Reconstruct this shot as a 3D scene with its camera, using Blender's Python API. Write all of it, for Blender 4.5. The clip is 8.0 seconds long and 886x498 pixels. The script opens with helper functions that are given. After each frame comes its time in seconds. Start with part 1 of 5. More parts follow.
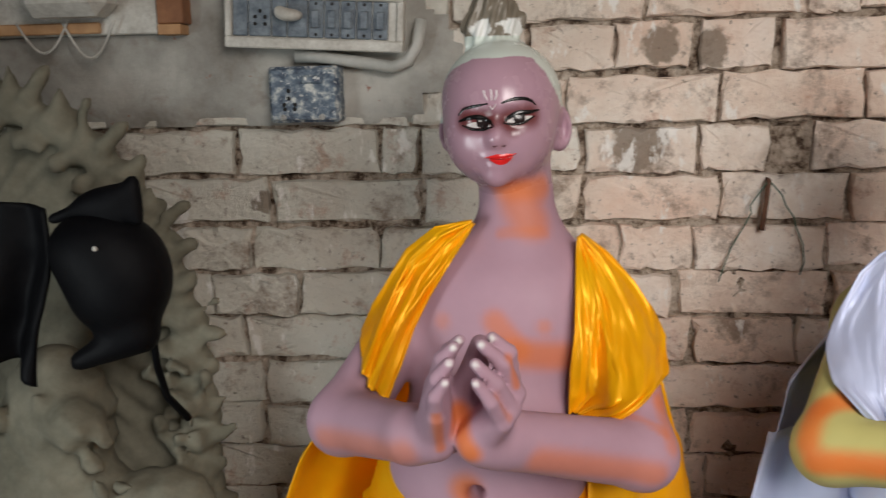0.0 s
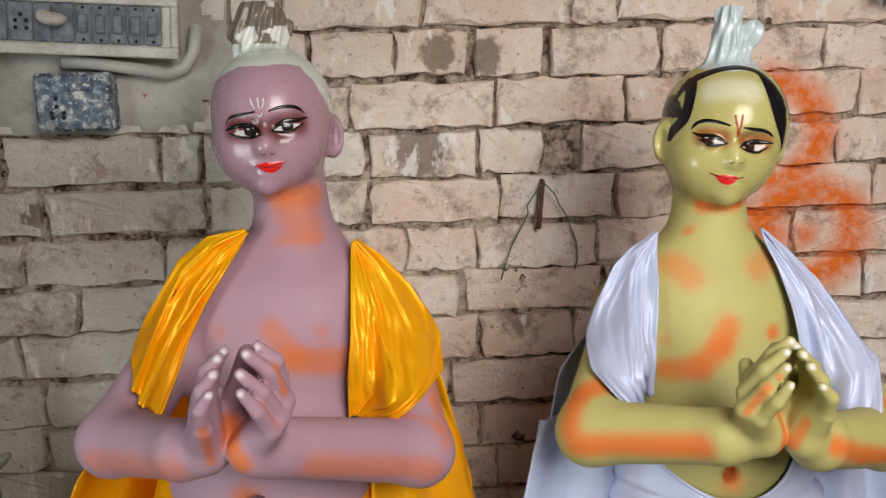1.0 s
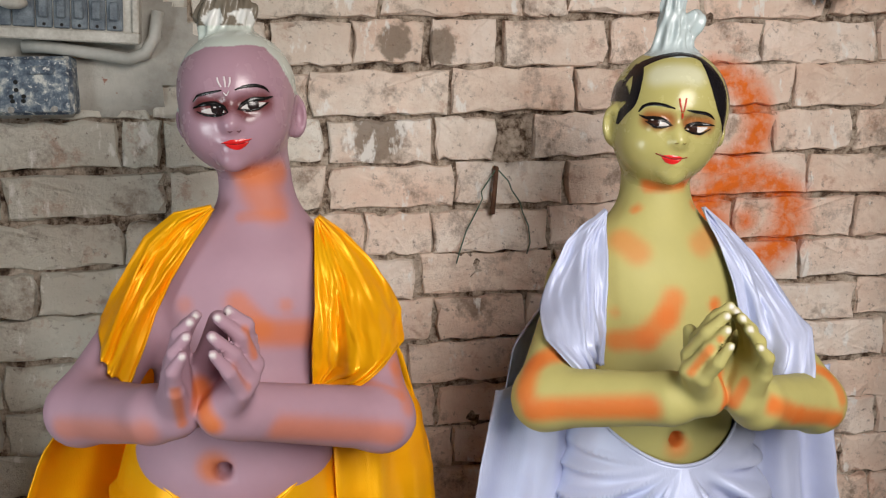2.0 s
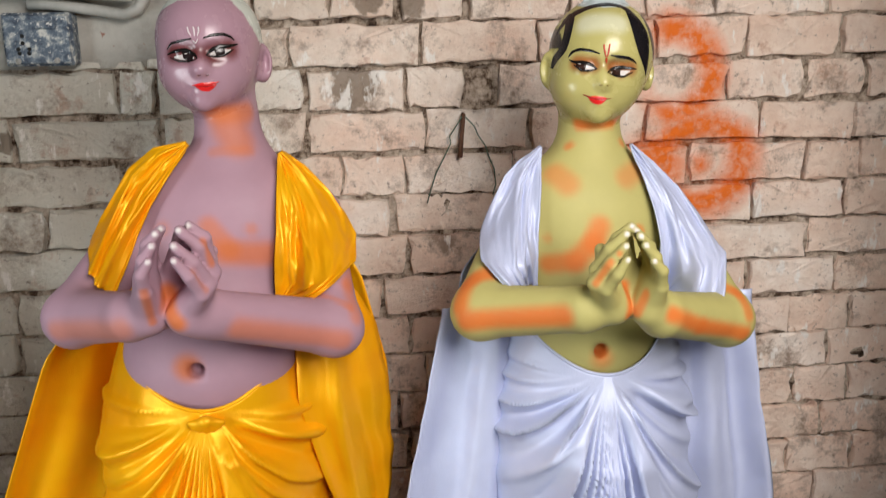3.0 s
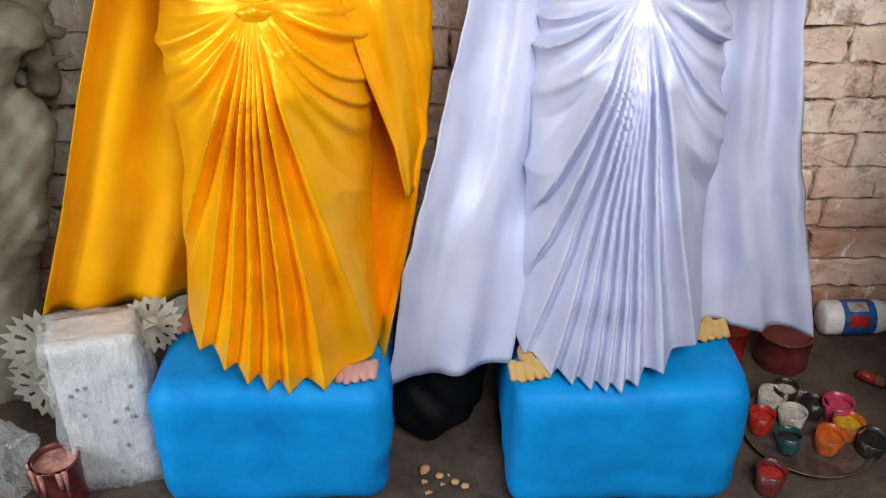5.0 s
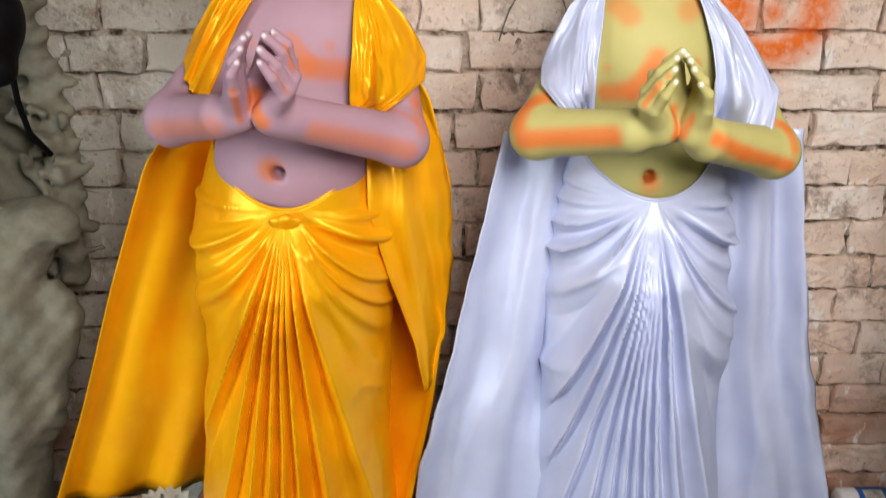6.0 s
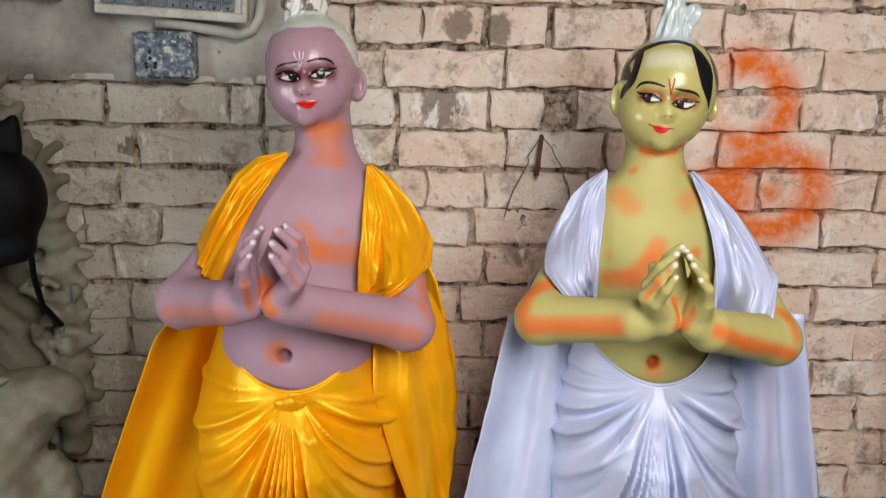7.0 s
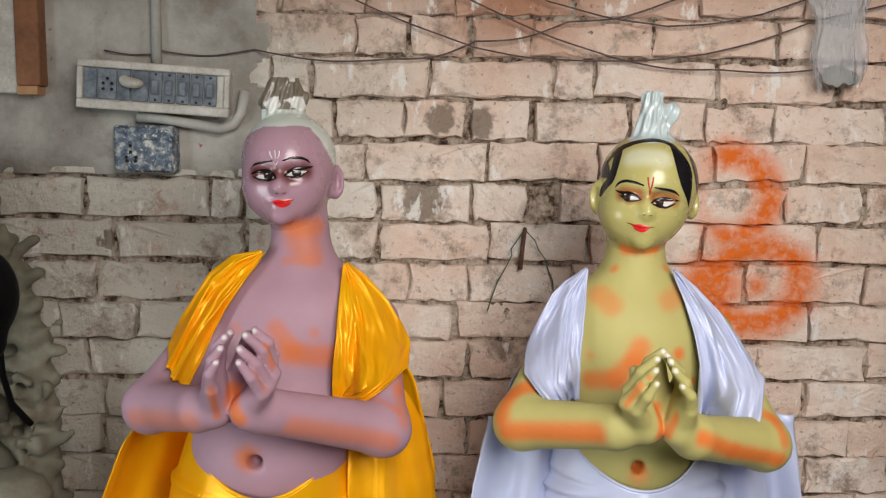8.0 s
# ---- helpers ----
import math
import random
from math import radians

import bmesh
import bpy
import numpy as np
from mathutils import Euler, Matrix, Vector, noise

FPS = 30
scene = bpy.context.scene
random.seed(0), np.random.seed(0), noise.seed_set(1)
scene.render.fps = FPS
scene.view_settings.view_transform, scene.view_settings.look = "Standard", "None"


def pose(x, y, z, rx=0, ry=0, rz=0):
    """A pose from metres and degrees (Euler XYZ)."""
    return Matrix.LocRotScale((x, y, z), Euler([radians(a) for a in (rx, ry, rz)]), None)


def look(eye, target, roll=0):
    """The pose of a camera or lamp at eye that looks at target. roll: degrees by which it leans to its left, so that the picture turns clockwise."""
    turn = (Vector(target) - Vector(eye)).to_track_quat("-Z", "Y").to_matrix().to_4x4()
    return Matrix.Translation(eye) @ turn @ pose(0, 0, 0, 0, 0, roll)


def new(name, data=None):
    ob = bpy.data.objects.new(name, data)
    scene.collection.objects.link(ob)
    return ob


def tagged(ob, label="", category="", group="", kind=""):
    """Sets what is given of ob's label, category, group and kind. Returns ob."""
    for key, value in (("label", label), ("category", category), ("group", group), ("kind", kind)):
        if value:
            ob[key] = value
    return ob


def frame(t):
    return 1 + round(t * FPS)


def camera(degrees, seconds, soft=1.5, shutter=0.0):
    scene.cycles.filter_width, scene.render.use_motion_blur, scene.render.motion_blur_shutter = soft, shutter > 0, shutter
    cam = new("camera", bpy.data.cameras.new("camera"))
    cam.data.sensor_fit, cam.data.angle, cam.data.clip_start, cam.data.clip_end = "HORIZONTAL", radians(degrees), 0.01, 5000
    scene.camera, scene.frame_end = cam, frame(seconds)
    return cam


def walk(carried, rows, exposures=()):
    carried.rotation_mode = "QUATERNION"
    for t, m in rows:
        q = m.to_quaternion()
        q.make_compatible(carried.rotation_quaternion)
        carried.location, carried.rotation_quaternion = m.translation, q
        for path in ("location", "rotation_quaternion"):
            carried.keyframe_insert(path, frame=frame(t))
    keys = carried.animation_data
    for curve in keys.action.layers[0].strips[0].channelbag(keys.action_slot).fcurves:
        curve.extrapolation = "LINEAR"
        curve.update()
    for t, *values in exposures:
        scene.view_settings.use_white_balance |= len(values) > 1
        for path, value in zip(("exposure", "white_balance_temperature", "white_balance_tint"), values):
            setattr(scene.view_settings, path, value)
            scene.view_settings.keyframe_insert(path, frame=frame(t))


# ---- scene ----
cam = camera(52.6, 8.0, soft=1.2, shutter=0.25)
PATH = [
    (0, (0.156, 0.027, 1.453), (-0.053, 1.981, 1.084), -1.3),
    (0.5, (0.197, 0.038, 1.459), (0.207, 2.002, 1.084), -1.0),
    (1, (0.209, 0.016, 1.456), (0.398, 1.972, 1.087), -1.3),
    (2.3, (0.186, -0.082, 1.428), (0.492, 1.861, 1.066), -0.7),
    (2.5, (0.226, -0.129, 1.428), (0.502, 1.818, 1.065), -1.1),
    (3, (0.278, -0.19, 1.41), (0.51, 1.747, 0.971), -1.1),
    (3.5, (0.304, -0.237, 1.378), (0.443, 1.666, 0.78), -1.4),
    (4, (0.313, -0.243, 1.336), (0.431, 1.584, 0.532), -0.7),
    (4.2, (0.313, -0.246, 1.324), (0.421, 1.541, 0.434), -0.4),
    (5.3, (0.329, -0.311, 1.292), (0.363, 1.401, 0.257), -0.1),
    (5.5, (0.304, -0.305, 1.318), (0.356, 1.451, 0.362), -0.7),
    (6, (0.296, -0.314, 1.366), (0.343, 1.555, 0.654), 0.2),
    (6.5, (0.287, -0.316, 1.403), (0.328, 1.614, 0.877), 0.7),
    (7, (0.296, -0.312, 1.429), (0.33, 1.646, 1.021), 0.7),
    (7.5, (0.303, -0.304, 1.451), (0.34, 1.676, 1.169), 0.7),
    (8, (0.324, -0.28, 1.459), (0.365, 1.705, 1.219), 0.7),
]
walk(cam, [(t, look(eye, target, roll)) for t, eye, target, roll in PATH],
     [(0.0, -0.42), (0.5, -0.36), (1.0, -0.34), (2.5, -0.25), (4.0, -0.05), (5.5, 0.15), (6.5, -0.20), (8.0, -0.32)])

# ---- light ----
world = bpy.data.worlds.new("world")
scene.world = world
world.use_nodes = True
wn = world.node_tree
sky = wn.nodes.new("ShaderNodeTexSky")
sky.sky_type, sky.sun_disc = "NISHITA", False
sky.sun_elevation, sky.sun_rotation = radians(50), radians(160)
wn.links.new(sky.outputs[0], wn.nodes["Background"].inputs[0])
wn.nodes["Background"].inputs[1].default_value = 0.06


def area(name, eye, target, sx, sy, power, colour, spread=180):
    lamp = bpy.data.lights.new(name, "AREA")
    lamp.shape, lamp.size, lamp.size_y, lamp.energy, lamp.color = "RECTANGLE", sx, sy, power, colour
    lamp.spread = radians(spread)
    ob = new(name, lamp)
    ob.matrix_world = look(eye, target)
    return ob


area("doorway_daylight", (0.84, -0.63, 1.98), (0.98, 1.5, 0.80), 0.95, 0.80, 26.0, (1.0, 0.945, 0.895), 120)
area("window_daylight", (-1.31, -0.09, 0.95), (-0.15, 1.1, 0.55), 0.58, 0.75, 9.0, (0.88, 0.97, 1.0), 105)


# ---- materials ----
def material(name, rough=0.6, metal=0.0, spec=0.5):
    m = bpy.data.materials.new(name)
    m.use_nodes = True
    b = m.node_tree.nodes["Principled BSDF"]
    b.inputs["Roughness"].default_value = rough
    b.inputs["Metallic"].default_value = metal
    b.inputs["Specular IOR Level"].default_value = spec
    return m, m.node_tree, b


def node(tree, kind, **values):
    n = tree.nodes.new("ShaderNode" + kind)
    for key, value in values.items():
        n.inputs[key.replace("_", " ")].default_value = value
    return n


def where(tree, space="Object"):
    return tree.nodes.new("ShaderNodeTexCoord").outputs[space]


def noise_of(tree, vector, scale, detail=5, rough=0.6, stretch=None):
    if stretch:
        mp = tree.nodes.new("ShaderNodeMapping")
        mp.inputs["Scale"].default_value = stretch
        tree.links.new(vector, mp.inputs[0])
        vector = mp.outputs[0]
    n = node(tree, "TexNoise", Scale=scale, Detail=detail, Roughness=rough)
    tree.links.new(vector, n.inputs["Vector"])
    return n.outputs["Fac"]


def ramp(tree, fac, stops):
    r = tree.nodes.new("ShaderNodeValToRGB")
    while len(r.color_ramp.elements) < len(stops):
        r.color_ramp.elements.new(0.5)
    for e, (at, c) in zip(r.color_ramp.elements, stops):
        e.position = at
        e.color = (c, c, c, 1) if isinstance(c, (int, float)) else (*c, 1)
    tree.links.new(fac, r.inputs[0])
    return r.outputs[0]


def mixed(tree, fac, a, b, how="MIX"):
    m = tree.nodes.new("ShaderNodeMix")
    m.data_type, m.blend_type = "RGBA", how
    for socket, value in ((m.inputs[0], fac), (m.inputs[6], a), (m.inputs[7], b)):
        if isinstance(value, (int, float)):
            socket.default_value = value
        elif isinstance(value, tuple):
            socket.default_value = (*value, 1)
        else:
            tree.links.new(value, socket)
    return m.outputs[2]


def maths(tree, op, a, b=None, clamp=False):
    m = tree.nodes.new("ShaderNodeMath")
    m.operation, m.use_clamp = op, clamp
    for socket, value in zip(m.inputs, (a, b)):
        if isinstance(value, (int, float)):
            socket.default_value = value
        elif value is not None:
            tree.links.new(value, socket)
    return m.outputs[0]


def bump(tree, b, height, strength=0.3, distance=0.01):
    n = node(tree, "Bump", Strength=strength, Distance=distance)
    tree.links.new(height, n.inputs["Height"])
    tree.links.new(n.outputs[0], b.inputs["Normal"])


def plain(name, c1, c2, scale=20, rough=0.6, metal=0.0, relief=0.15, spec=0.5, space="Object"):
    """Two tones broken up by noise at two scales, with fine relief."""
    m, t, b = material(name, rough, metal, spec)
    v = where(t, space)
    big, fine = noise_of(t, v, scale), noise_of(t, v, scale * 7, 3)
    f = maths(t, "ADD", maths(t, "MULTIPLY", big, 0.7), maths(t, "MULTIPLY", fine, 0.3))
    t.links.new(ramp(t, f, [(0.35, c1), (0.65, c2)]), b.inputs["Base Color"])
    bump(t, b, fine, relief, 0.004)
    return m


def spray_mask(t, v):
    """Orange spray paint on the wall: a hook above a ring with a blot in it."""
    sep = t.nodes.new("ShaderNodeSeparateXYZ")
    t.links.new(v, sep.inputs[0])
    x, z = sep.outputs[0], sep.outputs[2]
    wob = maths(t, "MULTIPLY", maths(t, "SUBTRACT", noise_of(t, v, 9, 3), 0.5), 0.05)

    def ring(cx, cz, r, w, sx=1.0):
        dx = maths(t, "MULTIPLY", maths(t, "SUBTRACT", x, cx), sx)
        dz = maths(t, "SUBTRACT", z, cz)
        d = maths(t, "SQRT", maths(t, "ADD", maths(t, "MULTIPLY", dx, dx), maths(t, "MULTIPLY", dz, dz)))
        e = maths(t, "ABSOLUTE", maths(t, "ADD", maths(t, "SUBTRACT", d, r), wob))
        return maths(t, "SUBTRACT", 1.25, maths(t, "DIVIDE", e, w), True)

    hook = ring(0.938, 1.352, 0.084, 0.038)
    cut = maths(t, "MULTIPLY", maths(t, "SUBTRACT", x, 0.86), 14.0, True)
    hook = maths(t, "MULTIPLY", hook, cut)
    loop = ring(1.005, 1.172, 0.084, 0.038, 0.88)
    blot = ring(0.91, 1.175, 0.02, 0.06)
    dot = ring(1.005, 1.17, 0.0, 0.035)
    all_ = maths(t, "MAXIMUM", maths(t, "MAXIMUM", hook, loop), maths(t, "MAXIMUM", blot, dot))
    grain = ramp(t, noise_of(t, v, 60, 4), [(0.3, 0.6), (0.55, 1.0)])
    return maths(t, "MULTIPLY", maths(t, "MULTIPLY", all_, grain), 0.98)


ORANGE = (0.88, 0.18, 0.015)


def brick_material():
    """Old brick under worn, dirty limewash."""
    m, t, b = material("limewashed_brick", 0.88, 0, 0.25)
    g = t.nodes.new("ShaderNodeNewGeometry")
    v = g.outputs["Position"]
    rnd = t.nodes.new("ShaderNodeObjectInfo").outputs["Random"]
    wash = mixed(t, rnd, (0.91, 0.76, 0.64), (0.98, 0.895, 0.81))
    wash = mixed(t, ramp(t, noise_of(t, v, 17, 7, 0.7), [(0.42, 0.0), (0.58, 1.0)]), wash, mixed(t, rnd, (0.78, 0.61, 0.50), (0.90, 0.79, 0.69)))
    wash = mixed(t, ramp(t, noise_of(t, v, 5, 4), [(0.35, 0.0), (0.7, 0.6)]), wash, (0.84, 0.54, 0.40))
    sep = t.nodes.new("ShaderNodeSeparateXYZ")
    t.links.new(v, sep.inputs[0])
    leftward = maths(t, "MULTIPLY", maths(t, "SUBTRACT", 0.42, maths(t, "ADD", sep.outputs[0], maths(t, "MULTIPLY", maths(t, "SUBTRACT", noise_of(t, v, 4, 4), 0.5), 0.9))), 2.0, True)
    wash = mixed(t, maths(t, "MULTIPLY", leftward, 0.75), wash, mixed(t, noise_of(t, v, 9, 6), (0.50, 0.50, 0.43), (0.74, 0.75, 0.67)))
    raw = mixed(t, noise_of(t, v, 40), (0.36, 0.13, 0.06), (0.50, 0.22, 0.11))
    high = maths(t, "MULTIPLY", maths(t, "SUBTRACT", sep.outputs[2], 1.62), 5.0, True)
    low = maths(t, "MULTIPLY", maths(t, "SUBTRACT", 0.45, sep.outputs[2]), 4.0, True)
    bare = maths(t, "MULTIPLY", maths(t, "MAXIMUM", high, low), ramp(t, maths(t, "ADD", noise_of(t, v, 3, 3), maths(t, "MULTIPLY", rnd, 0.25)), [(0.45, 0.0), (0.72, 0.85)]))
    chips = ramp(t, noise_of(t, v, 18, 8, 0.75), [(0.57, 0.0), (0.66, 0.9)])
    c = mixed(t, maths(t, "MAXIMUM", bare, maths(t, "MULTIPLY", chips, 0.5)), wash, raw)
    dirt = ramp(t, noise_of(t, v, 11, 9, 0.75), [(0.53, 0.0), (0.66, 0.85)])
    c = mixed(t, dirt, c, (0.27, 0.19, 0.14))
    sepx, sepz = sep.outputs[0], sep.outputs[2]
    warp = maths(t, "MULTIPLY", maths(t, "SUBTRACT", noise_of(t, v, 24, 4), 0.5), 0.07)

    def blot(cx, cz, r, soft):
        dx, dz = maths(t, "SUBTRACT", sepx, cx), maths(t, "SUBTRACT", sepz, cz)
        d = maths(t, "SQRT", maths(t, "ADD", maths(t, "MULTIPLY", dx, dx), maths(t, "MULTIPLY", dz, dz)))
        return maths(t, "DIVIDE", maths(t, "SUBTRACT", r, maths(t, "ADD", d, warp)), soft, True)

    stain_and_hole = maths(t, "MAXIMUM", maths(t, "MAXIMUM", blot(0.355, 1.50, 0.034, 0.008), blot(0.425, 1.497, 0.036, 0.008)), blot(0.318, 1.335, 0.046, 0.010))
    # blot at x 0.56 paints the missing brick's dark recess onto its rim
    stain_and_hole = maths(t, "MAXIMUM", stain_and_hole, maths(t, "MAXIMUM", blot(-0.32, 1.255, 0.022, 0.006), blot(0.56, 1.32, 0.05, 0.03)))
    c = mixed(t, maths(t, "MULTIPLY", stain_and_hole, 0.8), c, (0.22, 0.165, 0.12))
    c = mixed(t, maths(t, "MULTIPLY", blot(0.50, 1.78, 0.20, 0.12), 0.75), c, raw)
    specks = ramp(t, noise_of(t, v, 75, 6, 0.7), [(0.60, 0.0), (0.68, 0.7)])
    c = mixed(t, specks, c, (0.18, 0.12, 0.085))
    flakes = ramp(t, noise_of(t, v, 30, 6, 0.6, (1, 1, 0.45)), [(0.60, 0.0), (0.66, 0.8)])
    c = mixed(t, flakes, c, (0.97, 0.93, 0.88))
    c = mixed(t, spray_mask(t, v), c, ORANGE)
    t.links.new(c, b.inputs["Base Color"])
    h = maths(t, "ADD", noise_of(t, v, 60, 8, 0.75), maths(t, "MULTIPLY", noise_of(t, v, 16, 6, 0.65), 1.8))
    bump(t, b, h, 0.9, 0.008)
    return m


def mortar_material():
    m, t, b = material("crumbling_mud_mortar", 0.95, 0, 0.2)
    g = t.nodes.new("ShaderNodeNewGeometry")
    v = g.outputs["Position"]
    c = ramp(t, noise_of(t, v, 35, 9, 0.75), [(0.34, (0.03, 0.018, 0.012)), (0.42, (0.15, 0.10, 0.07)), (0.51, (0.52, 0.42, 0.33)), (0.66, (0.80, 0.70, 0.60))])
    c = mixed(t, spray_mask(t, v), c, ORANGE)
    t.links.new(c, b.inputs["Base Color"])
    bump(t, b, noise_of(t, v, 80, 9, 0.75), 1.0, 0.012)
    return m


def plaster_material():
    m, t, b = material("grey_plaster", 0.9, 0, 0.25)
    g = t.nodes.new("ShaderNodeNewGeometry")
    v = g.outputs["Position"]
    c = ramp(t, noise_of(t, v, 4, 7, 0.65), [(0.34, (0.20, 0.18, 0.155)), (0.5, (0.37, 0.355, 0.32)), (0.66, (0.54, 0.52, 0.47))])
    c = mixed(t, ramp(t, noise_of(t, v, 14, 8, 0.7), [(0.55, 0.0), (0.72, 0.6)]), c, (0.20, 0.14, 0.10))
    c = mixed(t, ramp(t, noise_of(t, v, 55, 4), [(0.68, 0.0), (0.72, 0.8)]), c, (0.30, 0.10, 0.06))
    t.links.new(c, b.inputs["Base Color"])
    bump(t, b, noise_of(t, v, 50, 8, 0.7), 0.5, 0.006)
    return m


def satin(name, dark, light, rough=0.3, lustre=0.2):
    m, t, b = material(name, rough, lustre, 0.5)
    v = where(t)
    c = ramp(t, noise_of(t, v, 7, 3), [(0.3, dark), (0.7, light)])
    t.links.new(c, b.inputs["Base Color"])
    b.inputs["Specular IOR Level"].default_value = 0.6
    b.inputs["Specular Tint"].default_value = (*[min(1.0, 0.35 + 0.8 * a) for a in light], 1)
    weave = noise_of(t, v, 900, 2, 0.5, (1, 1, 0.15))
    crease = noise_of(t, v, 13, 2, 0.45, (1.3, 1, 0.6))
    bump(t, b, maths(t, "ADD", maths(t, "MULTIPLY", weave, 0.05), crease), 0.55, 0.012)
    return m


def painted_clay(name, shine=0.42):
    """Airbrushed enamel on clay: the colours lie on the mesh."""
    m, t, b = material(name, shine, 0, 0.5)
    a = t.nodes.new("ShaderNodeAttribute")
    a.attribute_name = "paint"
    v = where(t)
    f = ramp(t, noise_of(t, v, 9, 6), [(0.35, 0.88), (0.7, 1.0)])
    t.links.new(mixed(t, 1.0, a.outputs["Color"], f, "MULTIPLY"), b.inputs["Base Color"])
    r = ramp(t, noise_of(t, v, 30, 3), [(0.3, shine - 0.05), (0.7, shine + 0.08)])
    t.links.new(r, b.inputs["Roughness"])
    bump(t, b, noise_of(t, v, 120, 4), 0.06, 0.003)
    return m


BRICK, MORTAR, PLASTER = brick_material(), mortar_material(), plaster_material()
PAINTED = painted_clay("airbrushed_clay", 0.58)
PAINTED.node_tree.nodes["Principled BSDF"].inputs["Specular IOR Level"].default_value = 0.3
GLOSS = painted_clay("glossy_face_paint", 0.24)
YELLOW = satin("yellow_satin", (0.88, 0.34, 0.002), (0.94, 0.47, 0.005), 0.34, 0.20)
WHITE = satin("white_satin", (0.44, 0.48, 0.66), (0.54, 0.585, 0.77), 0.42, 0.08)
BLUE = plain("blue_enamel", (0.0, 0.20, 0.58), (0.002, 0.29, 0.73), 9, 0.6, relief=0.2, spec=0.2)
EARTH = plain("dirty_earth_floor", (0.035, 0.026, 0.02), (0.10, 0.075, 0.056), 9, 0.9, relief=0.6)
# dark brown for out-of-view walls: their lack of light is put into the colour
DARK_WALL = plain("dark_brown_wall", (0.05, 0.035, 0.025), (0.12, 0.085, 0.06), 4, 0.9)
LIMEWALL = plain("plain_limewash", (0.42, 0.36, 0.30), (0.6, 0.53, 0.45), 3, 0.9)


# ---- mesh helpers ----
def mesh_of(name, verts, faces, mats, smooth=True):
    me = bpy.data.meshes.new(name)
    me.from_pydata([tuple(v) for v in verts], [], [tuple(f) for f in faces])
    for m in mats if isinstance(mats, (list, tuple)) else [mats]:
        me.materials.append(m)
    if smooth:
        me.polygons.foreach_set("use_smooth", [True] * len(me.polygons))
    me.update()
    return me


def from_bm(name, bm, mat, smooth=False):
    me = bpy.data.meshes.new(name)
    bmesh.ops.recalc_face_normals(bm, faces=bm.faces)
    bm.to_mesh(me)
    bm.free()
    me.materials.append(mat)
    if smooth:
        me.polygons.foreach_set("use_smooth", [True] * len(me.polygons))
    return me


def part(name, data, parent, label="", m=None):
    ob = new(name, data)
    ob.parent = parent
    if m is not None:
        ob.matrix_basis = m
    return tagged(ob, label) if label else ob


def slab(x0, x1, y0, y1, z0, z1, bevel=0.0, seg=2):
    bm = bmesh.new()
    bmesh.ops.create_cube(bm, size=1)
    for v in bm.verts:
        v.co = ((x0 + x1) / 2 + v.co.x * (x1 - x0), (y0 + y1) / 2 + v.co.y * (y1 - y0), (z0 + z1) / 2 + v.co.z * (z1 - z0))
    if bevel:
        bmesh.ops.bevel(bm, geom=bm.edges[:], offset=bevel, segments=seg, affect="EDGES")
    return bm


def tube(points, radius, sides=8):
    """Verts and faces of a tube along points; radius may be a number or one for each point."""
    pts = [Vector(p) for p in points]
    rad = radius if isinstance(radius, (list, tuple)) else [radius] * len(pts)
    verts, faces = [], []
    side = Vector((0.13, 0.97, 0.21))
    for i, p in enumerate(pts):
        d = (pts[min(i + 1, len(pts) - 1)] - pts[max(i - 1, 0)]).normalized()
        a = d.cross(side).normalized()
        c = d.cross(a)
        for k in range(sides):
            w = 2 * math.pi * k / sides
            verts.append(p + (a * math.cos(w) + c * math.sin(w)) * rad[i])
    for i in range(len(pts) - 1):
        for k in range(sides):
            k2 = (k + 1) % sides
            faces.append((i * sides + k, i * sides + k2, (i + 1) * sides + k2, (i + 1) * sides + k))
    faces.append(tuple(range(sides - 1, -1, -1)))
    faces.append(tuple((len(pts) - 1) * sides + k for k in range(sides)))
    return verts, faces


def lathe(profile, sides=24):
    """Verts and faces of a turned body from (radius, height) pairs."""
    verts, faces = [], []
    for r, z in profile:
        for k in range(sides):
            w = 2 * math.pi * k / sides
            verts.append((r * math.cos(w), r * math.sin(w), z))
    for i in range(len(profile) - 1):
        for k in range(sides):
            k2 = (k + 1) % sides
            faces.append((i * sides + k, i * sides + k2, (i + 1) * sides + k2, (i + 1) * sides + k))
    faces.append(tuple(range(sides - 1, -1, -1)))
    faces.append(tuple((len(profile) - 1) * sides + k for k in range(sides)))
    return verts, faces


def joined(*pieces):
    verts, faces = [], []
    for v, f in pieces:
        n = len(verts)
        verts += [tuple(p) for p in v]
        faces += [tuple(i + n for i in q) for q in f]
    return verts, faces


def sheet(grid):
    """Verts and faces of a grid of points."""
    n = len(grid[0])
    verts = [p for row in grid for p in row]
    faces = [(i * n + j, i * n + j + 1, (i + 1) * n + j + 1, (i + 1) * n + j) for i in range(len(grid) - 1) for j in range(n - 1)]
    return verts, faces


def crease(a, b, seed):
    """Height of cloth that falls in sharp, uneven creases along b."""
    n = noise.noise((a * 1.6, b, seed * 3.7)) + 0.25 * noise.noise((a * 4.1, b * 1.7, seed + 9))
    return max(0.0, 1 - abs(n) * 2.4) ** 1.5


def thing(name, label, category, at=(0, 0, 0), turn=0, group="", kind=""):
    ob = new(name)
    ob.matrix_basis = pose(*at, 0, 0, turn)
    return tagged(ob, label, category, group, kind)


# ---- fields: smooth bodies from rounded forms ----
def ball(p, c, r):
    r = np.array(r, float)
    q = p - np.array(c, float)
    k0 = np.sqrt(((q / r) ** 2).sum(-1))
    k1 = np.sqrt(((q / (r * r)) ** 2).sum(-1)) + 1e-9
    return k0 * (k0 - 1) / k1


